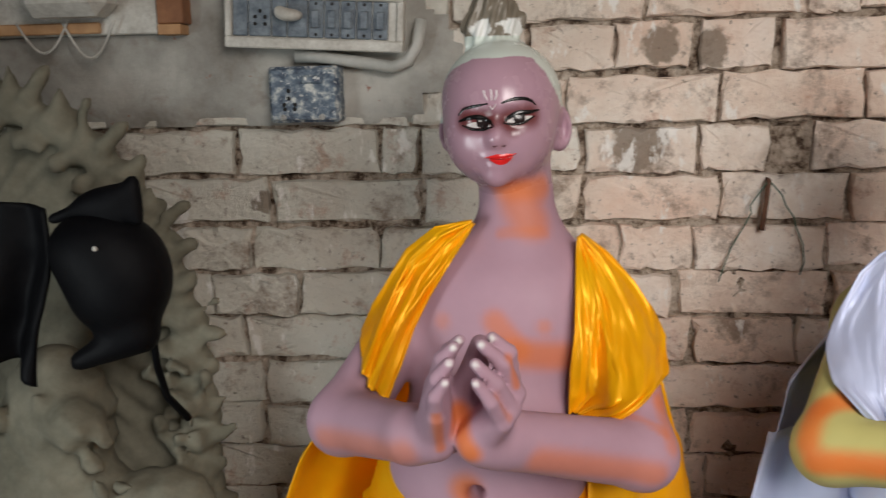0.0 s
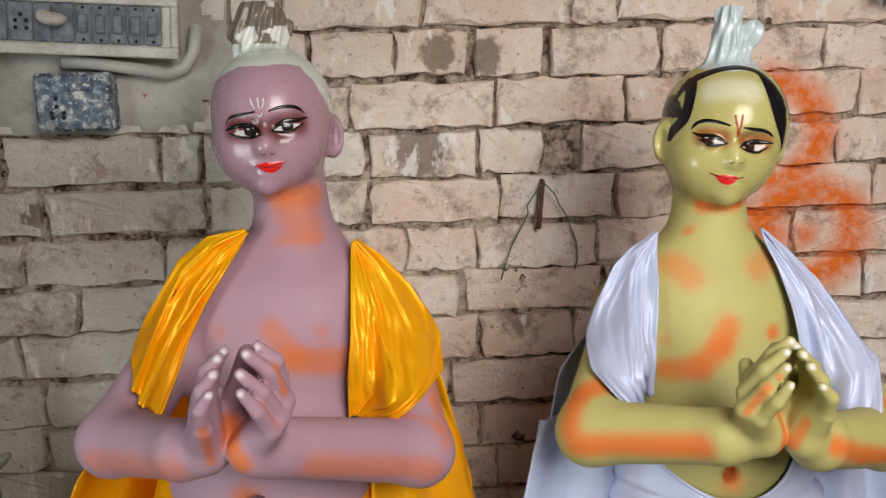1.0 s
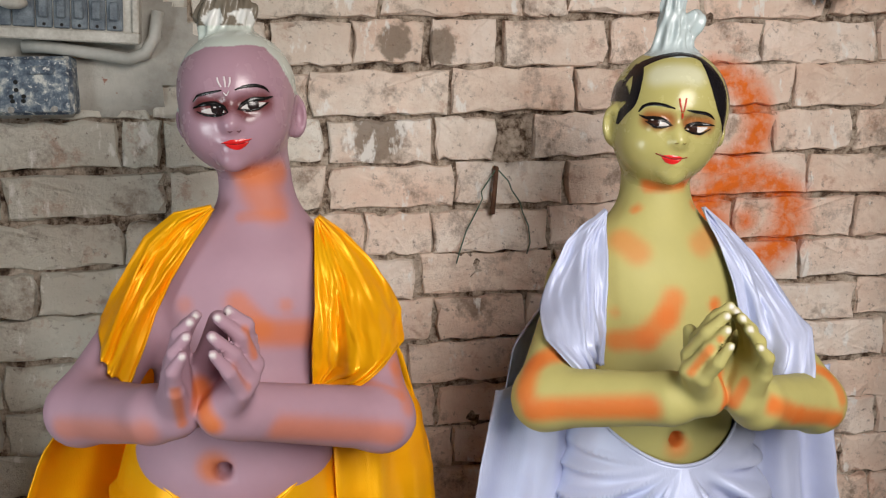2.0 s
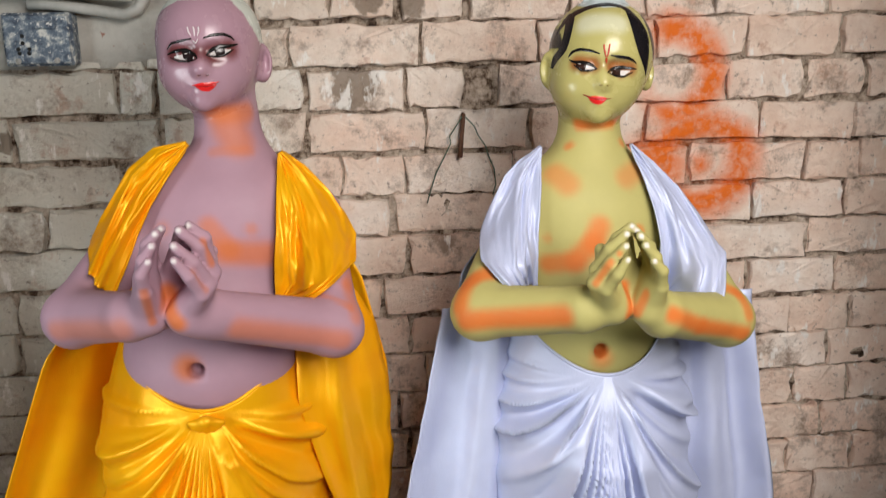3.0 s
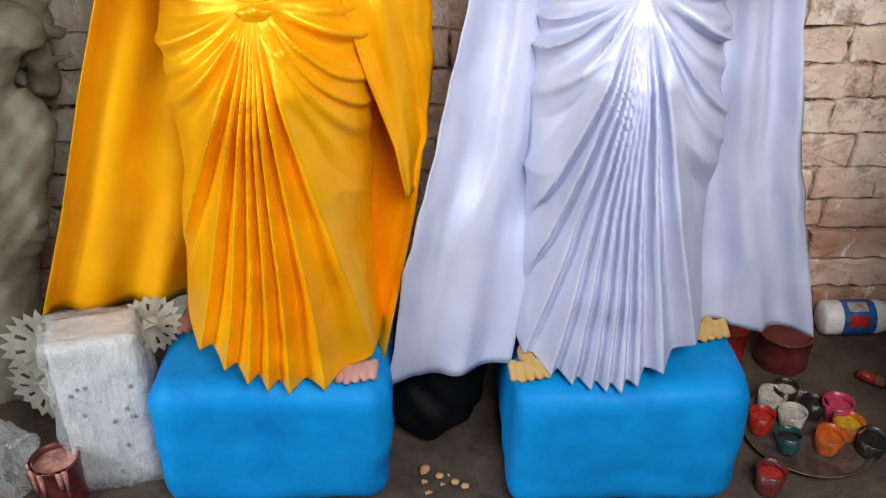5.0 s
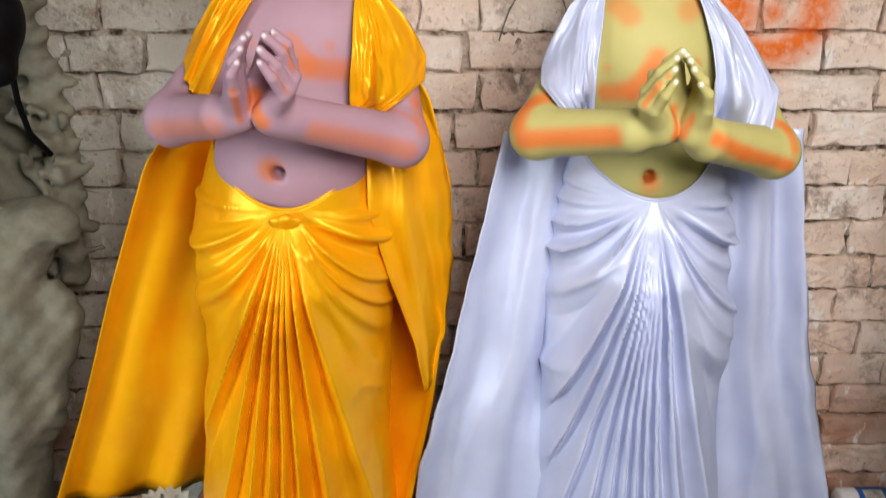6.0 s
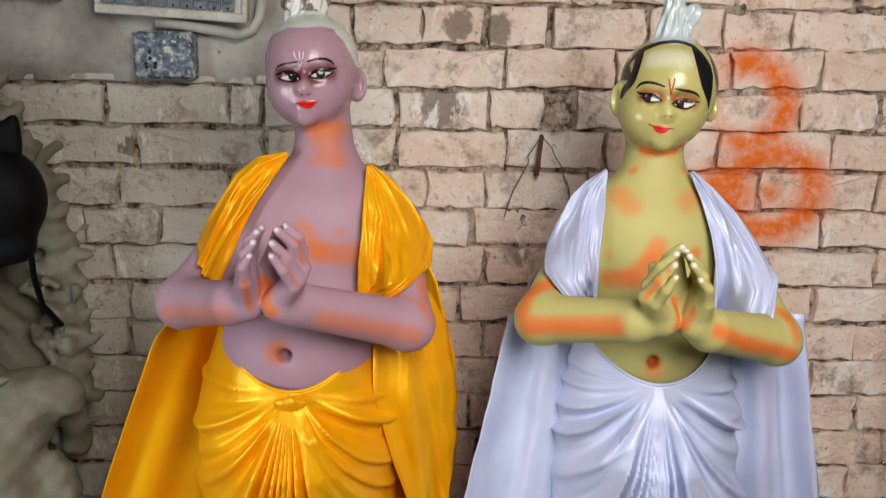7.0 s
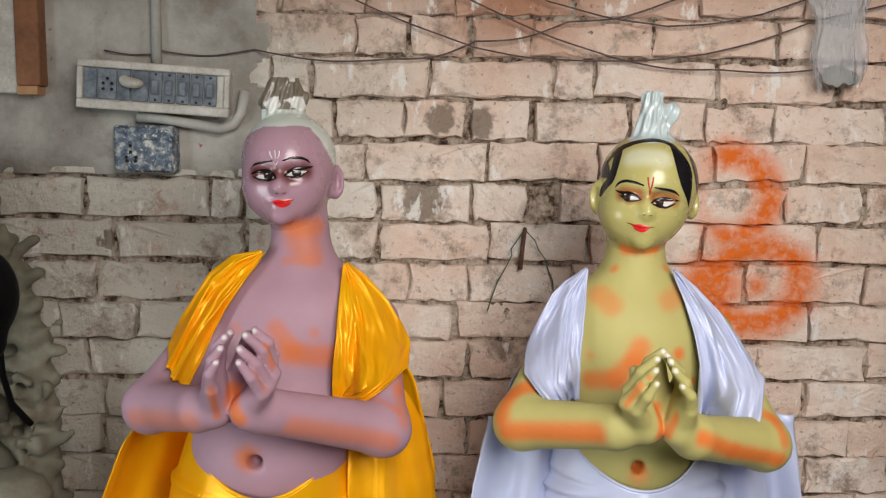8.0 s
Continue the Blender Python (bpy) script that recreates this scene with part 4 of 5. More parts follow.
def back_cape(left, right, top, seed, y_back=1.20, nu=70, nv=60, folds=6, amp=0.012):
    """The shawl's back: left and right edges are rows of (x, y, z) downwards."""
    grid = []
    for i in range(nv):
        v = i / (nv - 1)
        a, b = along(left, v), along(right, v)
        row = []
        for j in range(nu):
            u = j / (nu - 1)
            s = math.sin(math.pi * u) ** 0.6
            y = a[1] + (b[1] - a[1]) * u
            w = u * folds * 2 * math.pi + 1.6 * noise.noise((u * 3, v * 1.2, seed))
            y += (y_back - y) * s + amp * v ** 0.7 * math.sin(w) - 0.022 * crease(u * 2.2 + 0.5 * v, v * 0.8, seed) + 0.006 * noise.noise((u * 5, v * 4, seed + 1))
            z = a[2] + (b[2] - a[2]) * u + top * s * (1 - v)
            row.append((a[0] + (b[0] - a[0]) * u, y, z))
        grid.append(row)
    return sheet(grid)


def hanging(inner, outer, seed, nu=16, nv=50, folds=1.5, amp=0.010):
    """A hanging length of cloth between two edges, rows of (x, y, z) downwards."""
    grid = []
    for i in range(nv):
        v = i / (nv - 1)
        a, b = along(inner, v), along(outer, v)
        row = []
        for j in range(nu):
            u = j / (nu - 1)
            p = [q + (r - q) * u for q, r in zip(a, b)]
            p[1] += amp * math.sin(u * folds * 2 * math.pi + 1.2 * noise.noise((u, v * 2.5, seed))) - 0.014 * crease(u * 1.5, v * 1.1 + 0.4 * u, seed) + 0.006 * noise.noise((u * 4, v * 6, seed + 2))
            p[0] += 0.006 * noise.noise((v * 14, u * 2, seed)) * u
            row.append(tuple(p))
        grid.append(row)
    return sheet(grid)


def thick(ob, t=0.0022):
    s = ob.modifiers.new("hem", "SOLIDIFY")
    s.thickness, s.offset = t, 0
    return ob


def dhoti(cx, cy, knot, top, rx, ry, hem, seed, ridges, lean=0.0):
    """A wrapped lower cloth: pleats fan from the knot down the front, swags run out to the hips."""
    nu, nv = 480, 170
    grid = []
    for i in range(nv):
        v = i / (nv - 1)
        row = []
        for j in range(nu + 1):
            th = 2 * math.pi * j / nu
            front = max(0.0, -math.cos(th))
            side = math.sin(th)
            zt = top(side, front)
            zb = hem(side, front)
            z = zt + (zb - zt) * v
            wx, wy = along(rx, v)[0], along(ry, v)[0]
            x = cx + lean * v + wx * side
            y = cy + wy * math.cos(th)
            if front > 0.0:
                dx, dz = x - knot[0], knot[1] - z
                r = math.hypot(dx, dz)
                phi = math.degrees(math.atan2(dx, max(dz, -0.02) + 0.02))
                grow = min(1.0, r / 0.16)
                bent = phi + 1.6 * noise.noise((phi * 0.05, r * 2.5, seed))
                a, b = ridges[0], ridges[-1]
                fan = min(1.0, max(0.0, (bent - a) / 5.0 + 1)) * min(1.0, max(0.0, (b - bent) / 5.0 + 1))
                pleat = 1.0
                for a, b in zip(ridges, ridges[1:]):
                    if a <= bent < b:
                        part_way = (bent - a) / (b - a)
                        tall = min(1.0, ((b - a) / 5.0) ** 0.5)
                        pleat = tall * ((1 - part_way / 0.40) ** 1.3 if part_way < 0.40 else ((part_way - 0.40) / 0.60) ** 1.4) + 1 - tall
                d = fan * (0.010 + 0.026 * grow) * pleat * min(1, (r / 0.12) ** 1.3)
                d += fan * 0.010
                droop = phi + 60 * (r - 0.1) * (1 if phi > 0 else -1) * -1
                swag = math.sin(droop / 12 * math.pi + 2.6 * noise.noise((phi * 0.035, r * 8, seed + 5)))
                swag = 2.2 * crease(droop / 30, r * 1.6, seed + 2) - 0.6
                out = 1 - fan
                low = max(0.0, 1 - max(0, dz - 0.20) / 0.30)
                d += out * front ** 0.5 * (0.017 * low + 0.003) * swag * min(1, r / 0.05) * min(1.0, max(0.0, dz) / 0.05)
                d += 0.005 * noise.noise((x * 22, z * 14, seed + 9)) * front
                d *= min(1.0, v / 0.07)
                y -= d * min(1, front * 2.5)
                x += min(1.0, v / 0.07) * out * 0.006 * swag * low * (1 if side > 0 else -1)
                if fan > 0 and v > 0.9:
                    z += 0.006 * (1 - pleat) * (v - 0.9) * 10
            row.append((x, y, z))
        grid.append(row)
    return sheet(grid)


def shawl_of(pieces, mat):
    ob = new("shawl")
    names = ("shoulder_drape", "shoulder_drape", "back_drape", "hanging_fold", "hanging_fold")
    for name, data in zip(names, pieces):
        thick(part(name, mesh_of(name, *data, mat), ob))
    return ob


def dhoti_of(data, mat, knot):
    """The wrapped cloth, its rolled waist edge and the tucked knot."""
    ob = new("dhoti")
    thick(part("wrap", mesh_of("wrap", *data, mat), ob))
    edge = [Vector(p) + Vector((0, 0, 0.001)) for p in data[0][:481:4]]
    part("waist_roll", mesh_of("waist_roll", *tube(edge, 0.0026, 8), mat), ob)
    c = np.array(knot)

    def tuck(p):
        d = ball(p, c, (0.010, 0.008, 0.007))
        for i in range(7):
            w = radians(-75 + 25 * i)
            q = c + np.array((math.sin(w) * 0.022, 0.006, -abs(math.cos(w)) * 0.016))
            d = blend(d, limb(p, c, q, 0.006, 0.004), 0.004)
        return d
    if knot[0] > 0.3:
        return ob
    part("knot", mesh_of("knot", *skin_of(tuck, c - 0.045, c + 0.045, 0.003), mat), ob)
    return ob


# yellow set on the mauve figure
yellow_dhoti = dhoti_of(dhoti(
    0.096, 1.06, (0.096, 0.935), lambda s, f: 0.950 + 0.065 * s * s + (1 - f) * 0.02, [(0.121,), (0.156,), (0.155,), (0.152,), (0.158,), (0.172,)],
    [(0.120,), (0.130,), (0.122,), (0.122,), (0.125,), (0.132,)], lambda s, f: 0.300 + 0.06 * max(0, -s) - 0.02 * max(0, s) * f + 0.04 * (1 - f), 3, (-22, -15, -10.5, -6.5, -3.2, 0.2, 5.5, 12.5), -0.020), YELLOW, (0.097, 0.926, 0.942))
tagged(yellow_dhoti, "glossy yellow satin dhoti pleated and knotted at the waist", "dhoti", "draped cloths")
pieces = [
    shoulder_drape(form_a, [(0.083, 1.287), (0.059, 1.250), (0.034, 1.212), (0.015, 1.174), (0.003, 1.138), (-0.011, 1.102)],
                   [(0.080, 1.292), (0.037, 1.285), (0.002, 1.258), (-0.020, 1.224), (-0.040, 1.192), (-0.051, 1.165)], 1),
    shoulder_drape(form_a, [(0.202, 1.272), (0.199, 1.226), (0.197, 1.175), (0.192, 1.128), (0.191, 1.098), (0.192, 1.079)],
                   [(0.207, 1.276), (0.237, 1.255), (0.270, 1.218), (0.290, 1.186), (0.304, 1.157), (0.302, 1.132), (0.220, 1.082)], 6),
    back_cape([(0.06, 1.16, 1.23), (-0.005, 1.16, 1.17), (-0.075, 1.14, 1.08), (-0.150, 1.11, 0.977), (-0.235, 1.10, 0.75), (-0.31, 1.10, 0.53), (-0.392, 1.10, 0.315)],
              [(0.20, 1.16, 1.23), (0.255, 1.16, 1.17), (0.310, 1.13, 1.08), (0.343, 1.10, 0.95), (0.345, 1.09, 0.80), (0.312, 1.06, 0.55), (0.25, 1.02, 0.262)], 0.0, 11),
    hanging([(0.225, 1.06, 1.10), (0.212, 1.01, 1.03), (0.215, 0.985, 0.93), (0.245, 0.99, 0.82), (0.285, 1.0, 0.70), (0.300, 1.02, 0.60)],
            [(0.275, 1.09, 1.10), (0.325, 1.07, 1.03), (0.343, 1.07, 0.93), (0.346, 1.075, 0.82), (0.335, 1.07, 0.70), (0.312, 1.055, 0.60)], 4, amp=0.006),
]
yellow_shawl = shawl_of(pieces, YELLOW)
tagged(yellow_shawl, "glossy yellow satin shawl hanging from the shoulders of the mauve statue", "shawl", "draped cloths")

# white set on the ochre figure
white_dhoti = dhoti_of(dhoti(
    0.650, 1.07, (0.648, 0.945), lambda s, f: 0.955 + 0.05 * s * s + (1 - f) * 0.02, [(0.109,), (0.148,), (0.158,), (0.155,), (0.16,), (0.172,)],
    [(0.105,), (0.124,), (0.122,), (0.124,), (0.13,), (0.140,)], lambda s, f: 0.288 + 0.05 * max(0, s) + 0.04 * (1 - f), 17, (-21, -16, -12, -8.5, -5.8, -3.4, -1.2, 1.0, 3.6, 8, 14), 0.010), WHITE, (0.648, 0.938, 0.948))
tagged(white_dhoti, "white satin dhoti with narrow pleats fanning from the waist", "dhoti", "draped cloths")
pieces = [
    shoulder_drape(form_b, [(0.571, 1.268), (0.568, 1.238), (0.560, 1.195), (0.555, 1.152), (0.555, 1.118), (0.557, 1.078)],
                   [(0.569, 1.271), (0.538, 1.250), (0.518, 1.230), (0.498, 1.193), (0.480, 1.156), (0.469, 1.128), (0.511, 1.081)], 21),
    shoulder_drape(form_b, [(0.699, 1.267), (0.712, 1.222), (0.724, 1.179), (0.731, 1.137), (0.734, 1.093), (0.736, 1.051)],
                   [(0.703, 1.270), (0.736, 1.244), (0.773, 1.205), (0.797, 1.171), (0.816, 1.137), (0.822, 1.120), (0.791, 1.050)], 26),
    back_cape([(0.59, 1.15, 1.21), (0.53, 1.15, 1.16), (0.462, 1.13, 1.08), (0.435, 1.12, 0.94), (0.385, 1.12, 0.76), (0.345, 1.10, 0.55), (0.30, 1.10, 0.23)],
              [(0.71, 1.15, 1.21), (0.775, 1.15, 1.15), (0.85, 1.13, 1.08), (0.90, 1.12, 0.95), (0.925, 1.13, 0.75), (0.98, 1.13, 0.50), (1.05, 1.13, 0.27)], 0.0, 31),
    hanging([(0.55, 1.06, 1.04), (0.545, 1.05, 0.85), (0.53, 1.05, 0.65), (0.51, 1.03, 0.45), (0.485, 1.02, 0.255)],
            [(0.425, 1.07, 1.04), (0.385, 1.06, 0.85), (0.34, 1.04, 0.65), (0.29, 1.03, 0.45), (0.258, 1.03, 0.205)], 33, nu=40, folds=1.7, amp=0.013),
    hanging([(0.765, 1.06, 1.04), (0.80, 1.08, 0.85), (0.80, 1.09, 0.65), (0.82, 1.08, 0.45), (0.83, 1.07, 0.315)],
            [(0.905, 1.09, 1.04), (0.935, 1.10, 0.85), (0.975, 1.10, 0.65), (1.03, 1.10, 0.45), (1.084, 1.10, 0.245)], 37, nu=40, folds=1.8, amp=0.014),
]
white_shawl = shawl_of(pieces, WHITE)
tagged(white_shawl, "white satin shawl hanging wide from the shoulders of the ochre statue", "shawl", "draped cloths")


# ---- pedestals ----
def pedestal(name, x0, x1, y0, y1, h, seed):
    """A lumpy block of painted clay with soft uneven edges."""
    bm = slab(x0, x1, y0, y1, 0, h)
    bmesh.ops.subdivide_edges(bm, edges=bm.edges[:], cuts=23, use_grid_fill=True)
    for v in bm.verts:
        c = Vector(((x0 + x1) / 2, (y0 + y1) / 2, h / 2))
        q = v.co - c
        half = Vector(((x1 - x0) / 2, (y1 - y0) / 2, h / 2))
        r = 0.045
        inner = Vector([max(-hh + r, min(hh - r, a)) for a, hh in zip(q, half)])
        out = (q - inner)
        if out.length > 1e-6:
            q = inner + out.normalized() * min(out.length, r)
        bulge = 0.014 * noise.noise((v.co.x * 6 + seed, v.co.y * 6, v.co.z * 6)) + 0.004 * noise.noise((v.co.x * 20 + seed, v.co.y * 20, v.co.z * 20))
        q += q.normalized() * bulge
        v.co = c + q
        v.co.z = max(v.co.z, 0.0)
    ob = new(name, from_bm(name, bm, BLUE, True))
    return tagged(ob, "lumpy bright blue painted clay pedestal block on the floor", "pedestal", "pair of pedestals")


pedestal("pedestal", -0.168, 0.262, 0.905, 1.27, 0.284, 3)
pedestal("pedestal", 0.482, 0.912, 0.885, 1.27, 0.284, 9)


# ---- more materials ----
CLAY = plain("unfired_grey_clay", (0.13, 0.12, 0.085), (0.25, 0.23, 0.17), 7, 0.9, relief=0.4)
BLACK_CLOTH = plain("black_cloth", (0.002, 0.002, 0.003), (0.005, 0.005, 0.006), 14, 0.6, relief=0.2, spec=0.12)


def spattered():
    m, t, b = material("spattered_grey_blue_plastic", 0.5)
    v = where(t)
    c = ramp(t, noise_of(t, v, 60, 5, 0.7), [(0.38, (0.045, 0.065, 0.10)), (0.50, (0.13, 0.17, 0.22)), (0.58, (0.34, 0.37, 0.38)), (0.64, (0.62, 0.62, 0.58))])
    c = mixed(t, ramp(t, noise_of(t, v, 130, 3), [(0.60, 0.0), (0.66, 0.9)]), c, (0.72, 0.72, 0.68))
    t.links.new(c, b.inputs["Base Color"])
    bump(t, b, noise_of(t, v, 130, 3), 0.3, 0.003)
    return m


PANEL = spattered()
MODULE = plain("grimy_slate_plastic", (0.07, 0.09, 0.12), (0.24, 0.28, 0.31), 60, 0.5, relief=0.2)
OLD_WHITE = plain("dirty_white_plastic", (0.42, 0.39, 0.34), (0.70, 0.68, 0.62), 25, 0.5)
DARK = plain("dark_hole", (0.006, 0.006, 0.006), (0.015, 0.013, 0.012), 30, 0.8)
TIMBER = plain("brown_timber", (0.16, 0.06, 0.025), (0.32, 0.14, 0.06), 12, 0.6)
PALE_WOOD = plain("raw_pale_wood", (0.42, 0.22, 0.10), (0.58, 0.34, 0.17), 14, 0.7)
PIPE = plain("grey_pvc", (0.36, 0.36, 0.33), (0.52, 0.51, 0.47), 12, 0.5)
CABLE = plain("dark_cable", (0.05, 0.03, 0.03), (0.12, 0.08, 0.07), 30, 0.5)
GREEN_WIRE = plain("green_wire", (0.05, 0.10, 0.07), (0.10, 0.16, 0.11), 30, 0.5)
RUST = plain("rusty_iron", (0.10, 0.05, 0.03), (0.22, 0.11, 0.07), 30, 0.8, 0.3)
FOAM = plain("white_foam", (0.62, 0.62, 0.64), (0.82, 0.82, 0.84), 25, 0.6, relief=0.5)
MOULD = plain("chalky_plaster_cast", (0.40, 0.37, 0.30), (0.66, 0.63, 0.55), 22, 0.9, relief=0.5)


def film_plastic():
    m, t, b = material("crumpled_clear_plastic", 0.18, 0, 0.6)
    v = where(t)
    t.links.new(ramp(t, noise_of(t, v, 18), [(0.3, (0.62, 0.66, 0.70)), (0.7, (0.85, 0.87, 0.9))]), b.inputs["Base Color"])
    b.inputs["Alpha"].default_value = 0.34
    bump(t, b, noise_of(t, v, 30, 4, 0.6, (1.5, 1.5, 0.5)), 1.0, 0.03)
    return m


FILM = film_plastic()


def enamel(name, c, rough=0.3):
    return plain(name, tuple(0.18 * a + 0.008 for a in c), c, 26, rough, relief=0.3)


PAINTS = [enamel(n, c) for n, c in (("red_paint", (0.62, 0.03, 0.02)), ("orange_paint", (0.75, 0.16, 0.02)), ("yellow_paint", (0.75, 0.50, 0.02)),
          ("pink_paint", (0.75, 0.06, 0.16)), ("black_paint", (0.02, 0.018, 0.018)), ("teal_paint", (0.02, 0.10, 0.11)), ("white_paint", (0.70, 0.66, 0.60)), ("maroon_paint", (0.20, 0.03, 0.03)))]
P_RED, P_ORANGE, P_YELLOW, P_PINK, P_BLACK, P_TEAL, P_WHITE, P_MAROON = PAINTS
LABEL_BLUE = enamel("blue_label", (0.02, 0.15, 0.50), 0.4)


def box_part(name, parent, x0, x1, y0, y1, z0, z1, mat, bevel=0.002, label=""):
    return part(name, from_bm(name, slab(x0, x1, y0, y1, z0, z1, bevel, 1), mat), parent, label)


def disc_part(name, parent, x, y, z, r, depth, mat):
    """A small round piece facing the room."""
    v, f = lathe([(r, 0), (r, depth)], 12)
    return part(name, mesh_of(name, [(x + a, y - c, z + b) for a, b, c in v], f, mat, False), parent)


# ---- electrical fittings ----
def switch_board():
    ob = thing("switch_board", "long paint-spattered switch board with sockets and rocker switches", "switch board", (-0.197, 1.51, 1.552), 0)
    ob.matrix_basis = pose(-0.197, 1.51, 1.552, 0, 3.3, 0)
    w, h = 0.142, 0.043
    box_part("body", ob, -w, w, -0.038, 0.006, -h, h, OLD_WHITE, 0.004)
    for name, a in (("top_rail", (-w - 0.003, w + 0.003, -0.047, -0.030, h - 0.011, h + 0.003)), ("bottom_rail", (-w - 0.003, w + 0.003, -0.047, -0.030, -h - 0.003, -h + 0.014)),
                    ("end_rail", (-w - 0.003, -w + 0.008, -0.047, -0.030, -h + 0.014, h - 0.011)), ("end_rail", (w - 0.008, w + 0.003, -0.047, -0.030, -h + 0.014, h - 0.011))):
        box_part(name, ob, *a, OLD_WHITE, 0.002, "dirty cream frame")
    x = -0.132
    for i, wide in enumerate((0.026, 0.038, 0.026, 0.034, 0.026, 0.026, 0.026, 0.026, 0.026)):
        mod = box_part("module", ob, x, x + wide - 0.002, -0.043, -0.036, -0.027, 0.031, MODULE, 0.0015)
        if i == 1:
            for dx, dz in ((0, 0.012), (-0.008, 0.003), (0.008, 0.003), (-0.008, -0.008), (0.008, -0.008)):
                disc_part("socket_hole", mod, x + wide / 2 + dx, -0.0425, dz, 0.0032, 0.0012, DARK)
        elif i >= 4:
            rocker = slab(x + 0.005, x + wide - 0.007, -0.050, -0.043, -0.012, 0.016, 0.002, 1)
            part("rocker", from_bm("rocker", rocker, MODULE), mod)
            for dz in (-0.022, 0.026):
                disc_part("screw", mod, x + wide / 2 - 0.001, -0.0425, dz, 0.0026, 0.0012, DARK)
        x += wide
    v, f = skin_of(lambda p: blend(ball(p, (-0.035, -0.062, 0.006), (0.022, 0.014, 0.010)), ball(p, (-0.050, -0.058, 0.012), (0.010, 0.010, 0.008)), 0.006), (-0.07, -0.085, -0.015), (-0.005, -0.04, 0.03), 0.003)
    part("plug", mesh_of("plug", v, f, OLD_WHITE), ob, "white plug left in a socket")
    return ob


def socket_box():
    ob = thing("socket_box", "square grey-blue socket box smeared with paint on the plaster", "socket", (-0.219, 1.51, 1.436))
    box_part("body", ob, -0.058, 0.058, -0.040, 0.006, -0.045, 0.045, PANEL, 0.004)
    cover = box_part("cover", ob, -0.054, 0.054, -0.046, -0.040, -0.041, 0.041, PANEL, 0.002)
    for dx, dz in ((-0.024, 0.006), (-0.024, -0.006), (-0.032, -0.016), (-0.014, -0.016), (-0.031, -0.023), (-0.015, -0.023)):
        disc_part("socket_hole", cover, dx, -0.0455, dz, 0.0035, 0.0012, DARK)
    box_part("switch", cover, -0.002, 0.034, -0.051, -0.046, 0.017, 0.030, PANEL, 0.002)
    for dx in (-0.034, 0.030):
        disc_part("paint_blob", cover, dx, -0.0455, -0.036, 0.005, 0.002, P_WHITE)
    return ob


def meter_board():
    ob = thing("meter_board", "pale wooden meter board with a brown batten and a white meter", "meter board", (-0.58, 1.51, 1.54))
    box_part("panel", ob, -0.26, 0.12, -0.022, 0.006, 0.0, 0.40, OLD_WHITE, 0.002)
    box_part("lower_batten", ob, -0.26, 0.02, -0.034, -0.022, 0.002, 0.020, PALE_WOOD, 0.002)
    box_part("upright_batten", ob, 0.121, 0.166, -0.036, 0.006, 0.014, 0.40, TIMBER, 0.002, "brown varnished batten")
    box_part("batten_end", ob, 0.121, 0.160, -0.036, 0.006, -0.003, 0.0135, PALE_WOOD, 0.001)
    meter = box_part("meter", ob, -0.085, 0.06, -0.10, -0.022, 0.026, 0.22, OLD_WHITE, 0.02, "rounded white electricity meter")
    box_part("meter_window", meter, -0.06, 0.03, -0.104, -0.099, 0.07, 0.17, PANEL, 0.004)
    for i, (x, sag) in enumerate(((-0.12, 0.05), (-0.04, 0.06))):
        pts = [(x + 0.09 * k / 10, -0.038, 0.022 - sag * math.sin(math.pi * k / 10)) for k in range(11)]
        part("loose_wire", mesh_of("loose_wire", *tube(pts, 0.0022, 6), OLD_WHITE), ob)
    return ob


def pipe_run():
    ob = thing("conduit", "grey pvc conduit running down the plaster to the switch board", "conduit")
    part("upright_pipe", mesh_of("upright_pipe", *tube([(-0.198, 1.498, 2.6), (-0.198, 1.498, 2.2), (-0.198, 1.498, 1.592)], 0.010, 12), PIPE), ob)
    ob = thing("conduit", "bent grey pvc conduit below the switch board", "conduit")
    pts = [(-0.235, 1.492, 1.497), (-0.20, 1.49, 1.496), (-0.12, 1.488, 1.484), (-0.075, 1.488, 1.476), (-0.05, 1.488, 1.485), (-0.035, 1.49, 1.51), (-0.028, 1.494, 1.55)]
    part("pipe", mesh_of("pipe", *tube(pts, 0.010, 12), PIPE), ob)


def cable(points, sag, r=0.0017, mat=None):
    """A slack cable along the wall through a few pins."""
    pts = []
    for a, b in zip(points, points[1:]):
        n = 10
        for i in range(n):
            u = i / n
            pts.append((a[0] + (b[0] - a[0]) * u, 1.502 - 0.004 * math.sin(9 * u), a[1] + (b[1] - a[1]) * u - sag * math.sin(math.pi * u)))
    pts.append((points[-1][0], 1.502, points[-1][1]))
    ob = new("cable", mesh_of("cable", *tube(pts, r, 6), mat or CABLE))
    return tagged(ob, "thin dark slack cable strung along the brick wall", "cable", "wall cables")


switch_board()
socket_box()
meter_board()
pipe_run()
cable([(-0.205, 1.628), (-0.011, 1.630), (0.263, 1.616), (0.42, 1.652), (0.60, 1.692), (0.80, 1.735), (1.1, 1.86)], 0.012)
cable([(0.10, 1.765), (0.418, 1.640), (0.62, 1.618), (0.873, 1.634), (1.081, 1.70), (1.45, 1.80)], 0.006)
cable([(0.30, 1.79), (0.405, 1.732), (0.695, 1.623), (0.897, 1.604), (1.132, 1.612)], 0.008)
cable([(0.45, 1.80), (0.56, 1.73), (0.793, 1.686), (0.98, 1.712), (1.30, 1.84)], 0.006)
cable([(-0.30, 1.625), (-0.205, 1.618)], 0.004)


